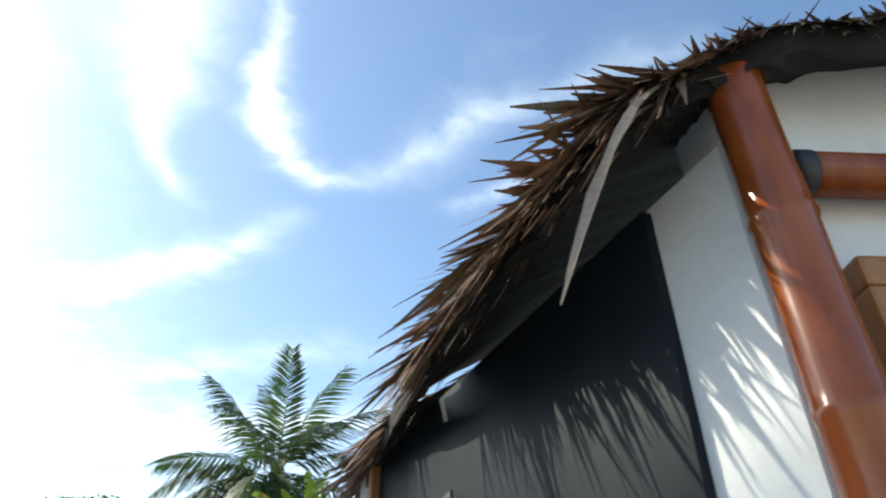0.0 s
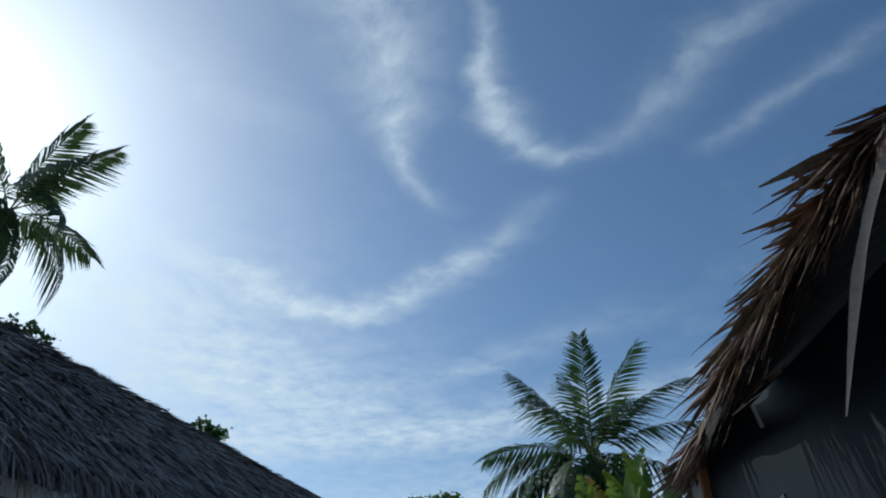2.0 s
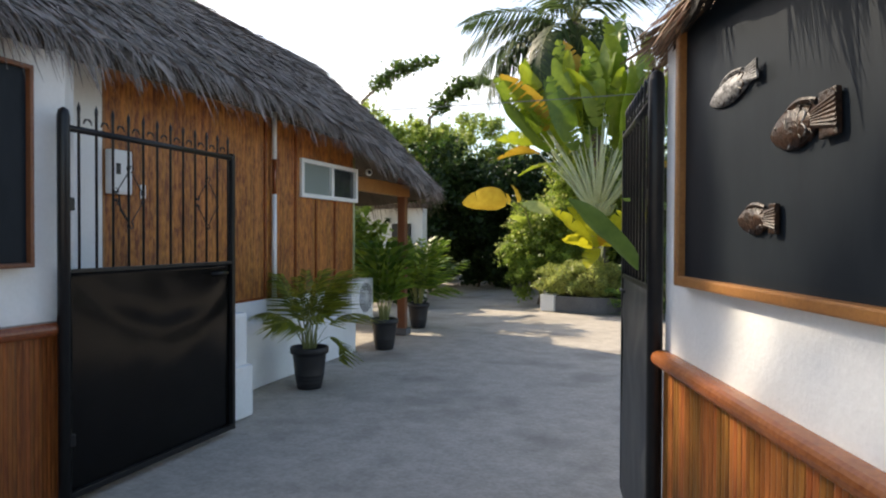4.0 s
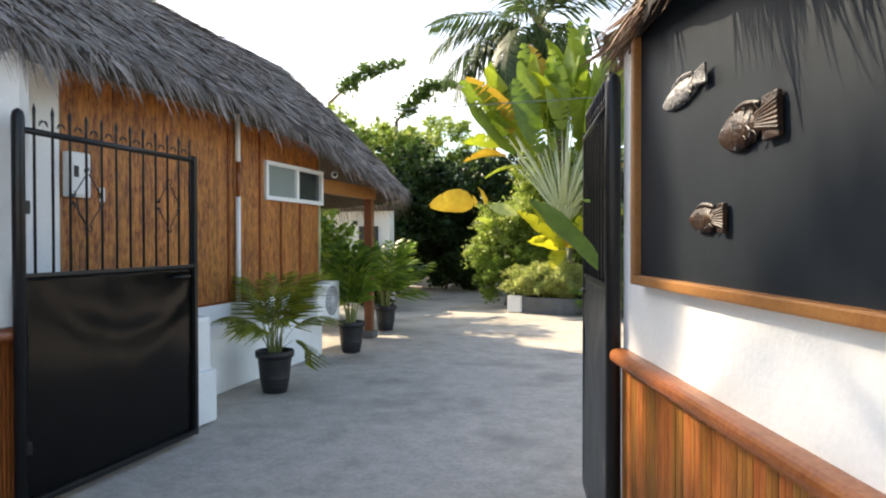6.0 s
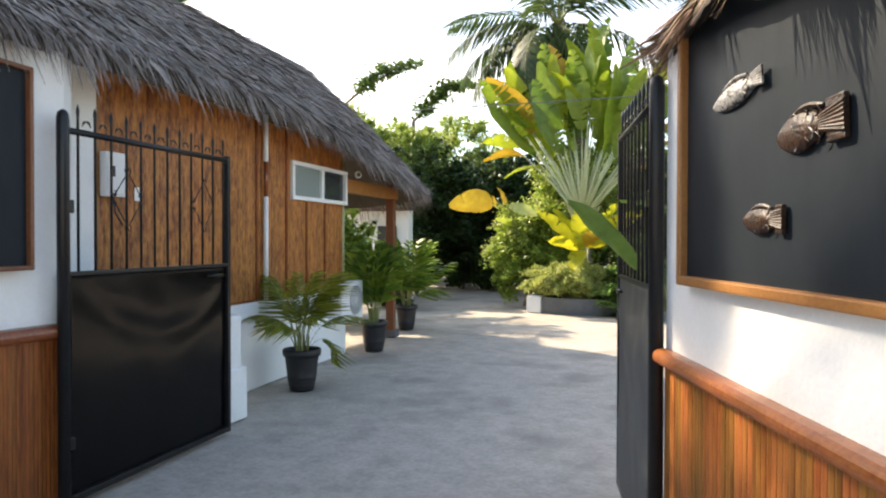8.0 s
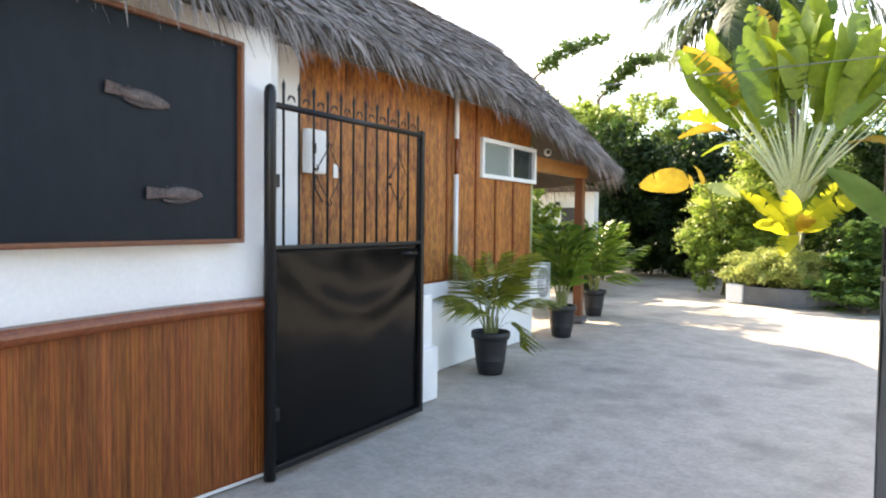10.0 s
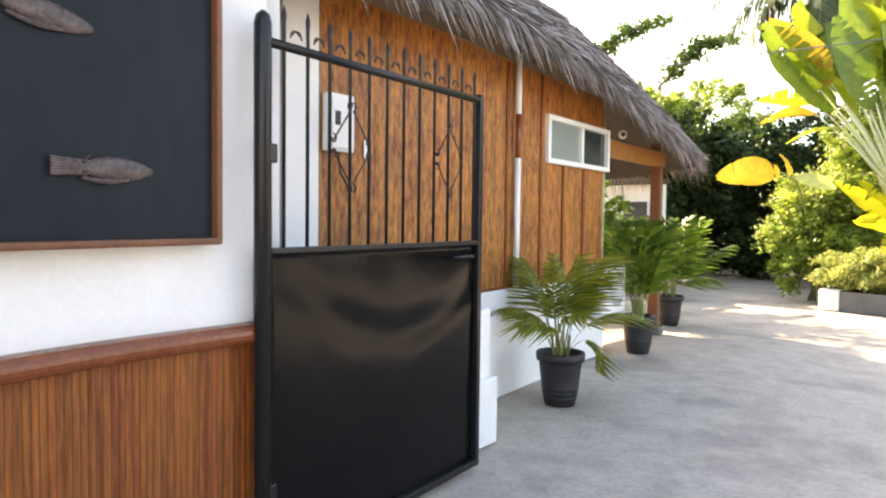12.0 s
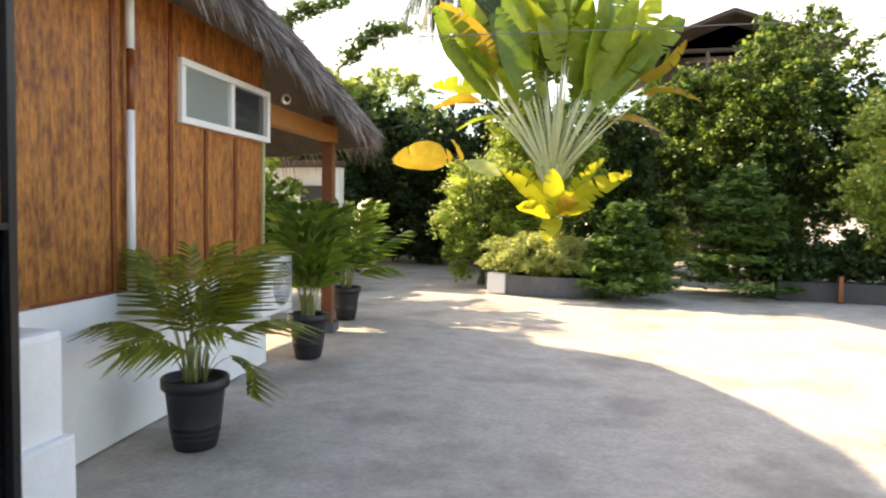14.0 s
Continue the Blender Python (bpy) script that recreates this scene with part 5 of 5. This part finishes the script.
def conifer(base, tall, spread, seed, label):
    """Tiers of level, drooping branches that carry short needles."""
    ob = thing("conifer_shrub", label, "shrub", pose(*base), "layered conifers by the planters")
    part("trunk", tube([(0, 0, -0.02), (0.02, 0, tall * 0.5), (0, 0, tall)], [0.045, 0.03, 0.006], 8), BARK, ob)
    local = np.random.default_rng(seed)
    pts = []
    for tier in range(9):
        z = tall * (0.12 + 0.84 * tier / 8)
        r = spread * (1.08 - 0.80 * (tier / 8) ** 1.3) * local.uniform(0.8, 1.15)
        for b in range(8):
            az = 2 * math.pi * (b / 8 + 0.13 * tier) + local.normal(0, 0.12)
            rr = r * local.uniform(0.65, 1.25)
            lift = local.normal(0, 0.05)
            t = local.uniform(0.1, 1, 210) ** 0.7
            side = local.normal(0, 0.20, 210) * (1.15 - 0.7 * t) * spread
            x, y = math.cos(az), math.sin(az)
            pts.append(np.stack([x * rr * t - y * side, y * rr * t + x * side, np.maximum(z + lift - 0.05 * rr * t + 0.14 * t * t - 0.10 * np.abs(side) + local.normal(0, 0.03, 210), 0.03)], -1))
    tagged(part("crown", quad_mesh("crown", leaf_quads(np.concatenate(pts), 0.12, 0.75, 0.0, 0.2), LEAF_CONIFER), LEAF_CONIFER, ob), kind="stuff")
    return ob


conifer((-1.5, 13.55, 0), 1.35, 0.75, 5, "small dark green layered conifer beside the planter")
conifer((0.3, 14.95, 0), 2.0, 1.05, 6, "dark green layered conifer on the yard")

# planter and plants on the far side of the yard
bed = thing("planter", "long rendered planter bed in a shaded dark colour with a red marker post", "planter")
part("planter_wall", wall_mesh([(0.85, 14.55), (5.5, 14.3)], 0.5, 0.0, 0.30), STONE_SHADED, bed)
part("marker_post", box((0.07, 0.07, 0.42), pose(1.72, 14.42, 0.21), 0.008), RAIL_WOOD, bed, "faded red marker post")
for k, (x, w) in enumerate(((1.1, 0.6), (2.0, 0.65), (2.9, 0.7), (3.9, 0.7))):
    bush("hedge_plant", "dark green clipped hedge plant in the planter bed", "shrub", (x, 14.7, 0.28), (x, 14.75, 0.62), (w, 0.35, 0.34), 40, 110, 0.075, LEAF_DARK, 0.2, 0.025, group="hedge in the planter bed")
bush("broadleaf_tree", "dense dark green tree with hanging leafy twigs", "tree", (0.5, 19.4, 0), (0.45, 19.3, 2.65), (1.75, 1.1, 2.0), 230, 230, 0.09, LEAF_MID, 0.36, 0.10, aspect=0.3, tips=LEAF_LIGHT)
bush("broadleaf_tree", "dense dark green tree beside the far house", "tree", (1.7, 18.7, 0), (1.75, 18.6, 3.0), (1.6, 1.2, 2.5), 250, 230, 0.09, LEAF_MID, 0.36, 0.10, aspect=0.3, tips=LEAF_LIGHT)
bush("broadleaf_tree", "light green tree in the planter bed", "tree", (3.05, 15.1, 0.2), (2.95, 14.9, 2.0), (1.05, 0.8, 1.6), 170, 190, 0.08, LEAF_LIGHT, 0.28, 0.06, hollow=0.35, aspect=0.3, tips=LEAF_PALE)
bush("broadleaf_tree", "mid green tree closing the far side of the yard", "tree", (3.9, 17.6, 0), (3.9, 17.5, 2.3), (1.6, 1.0, 2.2), 150, 140, 0.12, LEAF_MID, 0.42, 0.10, tips=LEAF_LIGHT)
bush("garden_bush", "light green low bush between the conifers", "bush", (-1.0, 17.4, 0), (-1.0, 17.4, 0.8), (0.55, 0.5, 0.75), 50, 130, 0.09, LEAF_LIGHT, 0.24, 0.03, tips=LEAF_PALE)
bush("garden_bush", "dark bush behind the traveller's palm", "bush", (-1.75, 17.4, 0), (-1.75, 17.4, 1.6), (0.95, 0.8, 1.6), 110, 120, 0.11, LEAF_DARK, 0.34, 0.05)

# the shaded far end of the yard
for base, centre, radii, count, mat, label in (
        ((-9.3, 19.8, 0), (-8.7, 19.5, 1.75), (1.7, 1.3, 1.5), 170, LEAF_DARK, "dark green tree shading the end of the yard"),
        ((-9.0, 12.4, 0), (-9.0, 12.4, 2.85), (1.7, 1.1, 1.3), 90, LEAF_LIGHT, "light green tree behind the veranda"),
        ((-10.7, 17.2, 0), (-10.6, 17.0, 3.45), (2.1, 1.1, 1.6), 135, LEAF_LIGHT, "light green tree beyond the veranda"),
        ((-8.4, 18.2, 0), (-8.0, 18.0, 2.6), (1.6, 1.0, 1.4), 140, LEAF_DARK, "dark green tree over the path"),
        ((-6.6, 21.0, 0), (-6.5, 20.9, 2.3), (1.6, 1.0, 1.9), 150, LEAF_DARK, "dark tree closing the end of the path"),
        ((-4.3, 22.0, 0), (-4.4, 21.8, 2.3), (1.7, 1.2, 2.4), 150, LEAF_DARK, "dark green tree over the end of the path"),
        ((-10.6, 20.9, 0), (-10.3, 20.6, 3.7), (1.9, 1.3, 1.55), 170, LEAF_LIGHT, "mid green sunlit tree behind the hut"),
        ((-10.3, 25.6, 0), (-10.2, 25.4, 4.0), (2.6, 1.3, 2.3), 170, LEAF_LIGHT, "light green sunlit tree crown beyond the hut"),
        ((-2.6, 20.2, 0), (-2.6, 20.2, 2.2), (2.0, 1.2, 2.2), 150, LEAF_MID, "mid green tree behind the traveller's palm"),
        ((-8.8, 31.0, 0), (-8.8, 31.0, 2.6), (3.4, 1.4, 2.8), 170, LEAF_DARK, "dark tree closing the end of the path"),
        ((-14.5, 24.0, 0), (-14.3, 24.0, 3.0), (2.6, 1.5, 2.8), 150, LEAF_MID, "mid green tree beyond the hut roof")):
    bush("broadleaf_tree", label, "tree", base, centre, radii, count, 170, 0.11, mat, 0.44, 0.10, aspect=0.34, tips=LEAF_LIGHT if mat is LEAF_MID else LEAF_PALE if mat is LEAF_LIGHT else None)
for x, y, z, w, mat, label in ((-6.7, 13.4, 0.6, 0.6, LEAF_DARK, "dark green bush beyond the veranda"), (-7.8, 15.8, 1.6, 0.95, LEAF_DARK, "dark green bush along the path"), (-8.4, 17.6, 1.75, 1.1, LEAF_DARK, "dark green bush along the path"), (-4.1, 17.6, 0.9, 0.8, LEAF_MID, "mid green bush along the path"), (-6.5, 10.9, 0.95, 0.85, LEAF_LIGHT, "bright green low bush behind the hut"), (-10.2, 24.6, 1.1, 1.2, LEAF_DARK, "dark bush at the end of the path"), (-8.3, 25.6, 1.2, 1.2, LEAF_DARK, "dark bush at the end of the path"), (-6.5, 25.4, 1.2, 1.2, LEAF_DARK, "dark bush at the end of the path"), (-5.2, 19.4, 0.9, 0.8, LEAF_DARK, "dark bush along the path"), (-6.2, 19.0, 0.75, 0.8, LEAF_DARK, "dark bush at the end of the path"), (-7.2, 19.2, 0.85, 0.85, LEAF_DARK, "dark bush at the end of the path"), (-9.6, 21.8, 1.1, 1.0, LEAF_DARK, "dark bush along the path")):
    bush("garden_bush", label, "bush", (x, y, 0), (x, y, z), (w, w * 0.9, z), 80, 120, 0.10, mat, 0.28, 0.04)


def layered_tree(base, tip, fork, label):
    """A tree whose level branch ends in a flat, dense spray of leaves."""
    ob = thing("almond_tree", label, "tree", pose(*base))
    t, f0 = Vector(tip) - Vector(base), Vector((0.03, 0.02, fork))
    part("trunk", limb_mesh((0, 0, 0), [t], 0.10, fork), BARK, ob)
    pts = []
    for k in range(15):
        f = 0.15 + 0.85 * k / 14
        c = f0.lerp(t, f) + Vector((0, 0, 0.12 * (t - f0).length * (1 - abs(2 * f - 1))))
        n = int(150 * (1.15 - 0.75 * f) * rng.uniform(0.35, 1.4))
        pts.append(np.array(c) + rng.normal(0, 1, (n, 3)) * np.array((0.15, 0.25, 0.10 * (1.25 - 0.7 * f))) + np.array((0, 0, rng.uniform(-0.12, 0.12))))
    tagged(part("crown", quad_mesh("crown", leaf_quads(np.concatenate(pts), 0.15, 0.5, 0.0, 0.36), LEAF_MID), LEAF_MID, ob), kind="stuff")
    return ob


layered_tree((-13.2, 22.6, 0), (-9.9, 22.0, 7.55), 6.5, "thin dark tree with one level leafy branch against the sky")
layered_tree((-10.6, 22.9, 0), (-8.0, 22.0, 6.7), 5.7, "thin dark tree with a leafy branch beyond the hut")
bush("roof_weed", "small weeds growing on the thatched ridge", "weed", (-5.5, 6.05, 4.0), (-5.5, 6.05, 4.1), (0.16, 0.30, 0.07), 12, 34, 0.05, LEAF_MID, 0.06, 0.006)
bush("roof_weed", "small weeds growing on the thatched ridge", "weed", (-5.46, 3.7, 4.17), (-5.46, 3.7, 4.26), (0.12, 0.25, 0.05), 8, 30, 0.045, LEAF_MID, 0.05, 0.006)

# ---- far buildings and cable ----
far_wall = thing("far_building", "low white building beyond the veranda with dark windows", "building")
part("wall", wall_mesh([(-6.75, 14.6), (-11.0, 14.9)], -0.2, 0.0, 2.1), PLASTER, far_wall)
for x in (-7.3, -8.6):
    part("window", box((0.5, 0.05, 0.7), pose(x, 14.60, 1.4, 0, 0, -4), 0.01), DARK_PLASTIC, far_wall, "dark window")
part("eave_board", box((4.9, 0.5, 0.10), pose(-9.1, 14.62, 2.15, 0, 0, -4), 0.01), TIMBER_FAR, far_wall)
house = thing("far_house", "timber house with a brown gabled roof above the trees", "house", pose(0.95, 23.0, -0.75))
part("wall", box((4.2, 5.0, 5.6), pose(0, 3.0, 3.55), 0.01), TIMBER_FAR, house)
for sgn in (-1, 1):
    part("roof_slope", box((2.95, 6.4, 0.12), pose(sgn * 1.37, 2.6, 6.98, 0, sgn * 20, 0), 0.02), TIMBER_FAR, house, "weathered brown roof slope")
gable = bmesh.new()
gable.faces.new([gable.verts.new(p) for p in ((-2.3, 0.5, 6.5), (2.3, 0.5, 6.5), (0.0, 0.5, 7.36))])
bmesh.ops.solidify(gable, geom=gable.faces[:], thickness=0.1)
part("gable_wall", gable, TIMBER_FAR, house)
part("gable_beam", tube([(-2.3, -0.3, 6.5), (2.3, -0.3, 6.5)], 0.06, 8), TIMBER_FAR, house)
for x in (-2.0, -0.6, 1.4):
    part("post", tube([(x, -0.3, 0.75), (x, -0.3, 6.5)], 0.05, 8), BARK, house, "weathered post")
tagged(part("overhead_cable", tube([(-9.0 + 1.2 * k, 13.0 + 0.06 * k, 4.12 - 0.05 * math.sin(math.pi * k / 12)) for k in range(13)], 0.010, 6), GREY_METAL), "thin grey cable strung across the yard", "cable")

# ---- slats, laid last ----
part("backing_board", wall_mesh(offset_line(BOOTH_L, -0.003), 0.002, 0.02, 0.92), RAIL_WOOD, booth_wall)
part("backing_board", wall_mesh(offset_line(BOOTH_R, -0.003), 0.002, 0.02, 0.915), RAIL_WOOD, right_wall)
clad(hut_wall, HUT_WALL, 0.046, 0.0035, 0.85, 2.58, BAMBOO, 0.02)
clad(booth_wall, BOOTH_L, 0.024, 0.0062, 0.03, 0.915, WAINSCOT_RED, 0.1)
clad(right_wall, BOOTH_R, 0.030, 0.012, 0.03, 0.91, WAINSCOT, 0.0, 1.80)
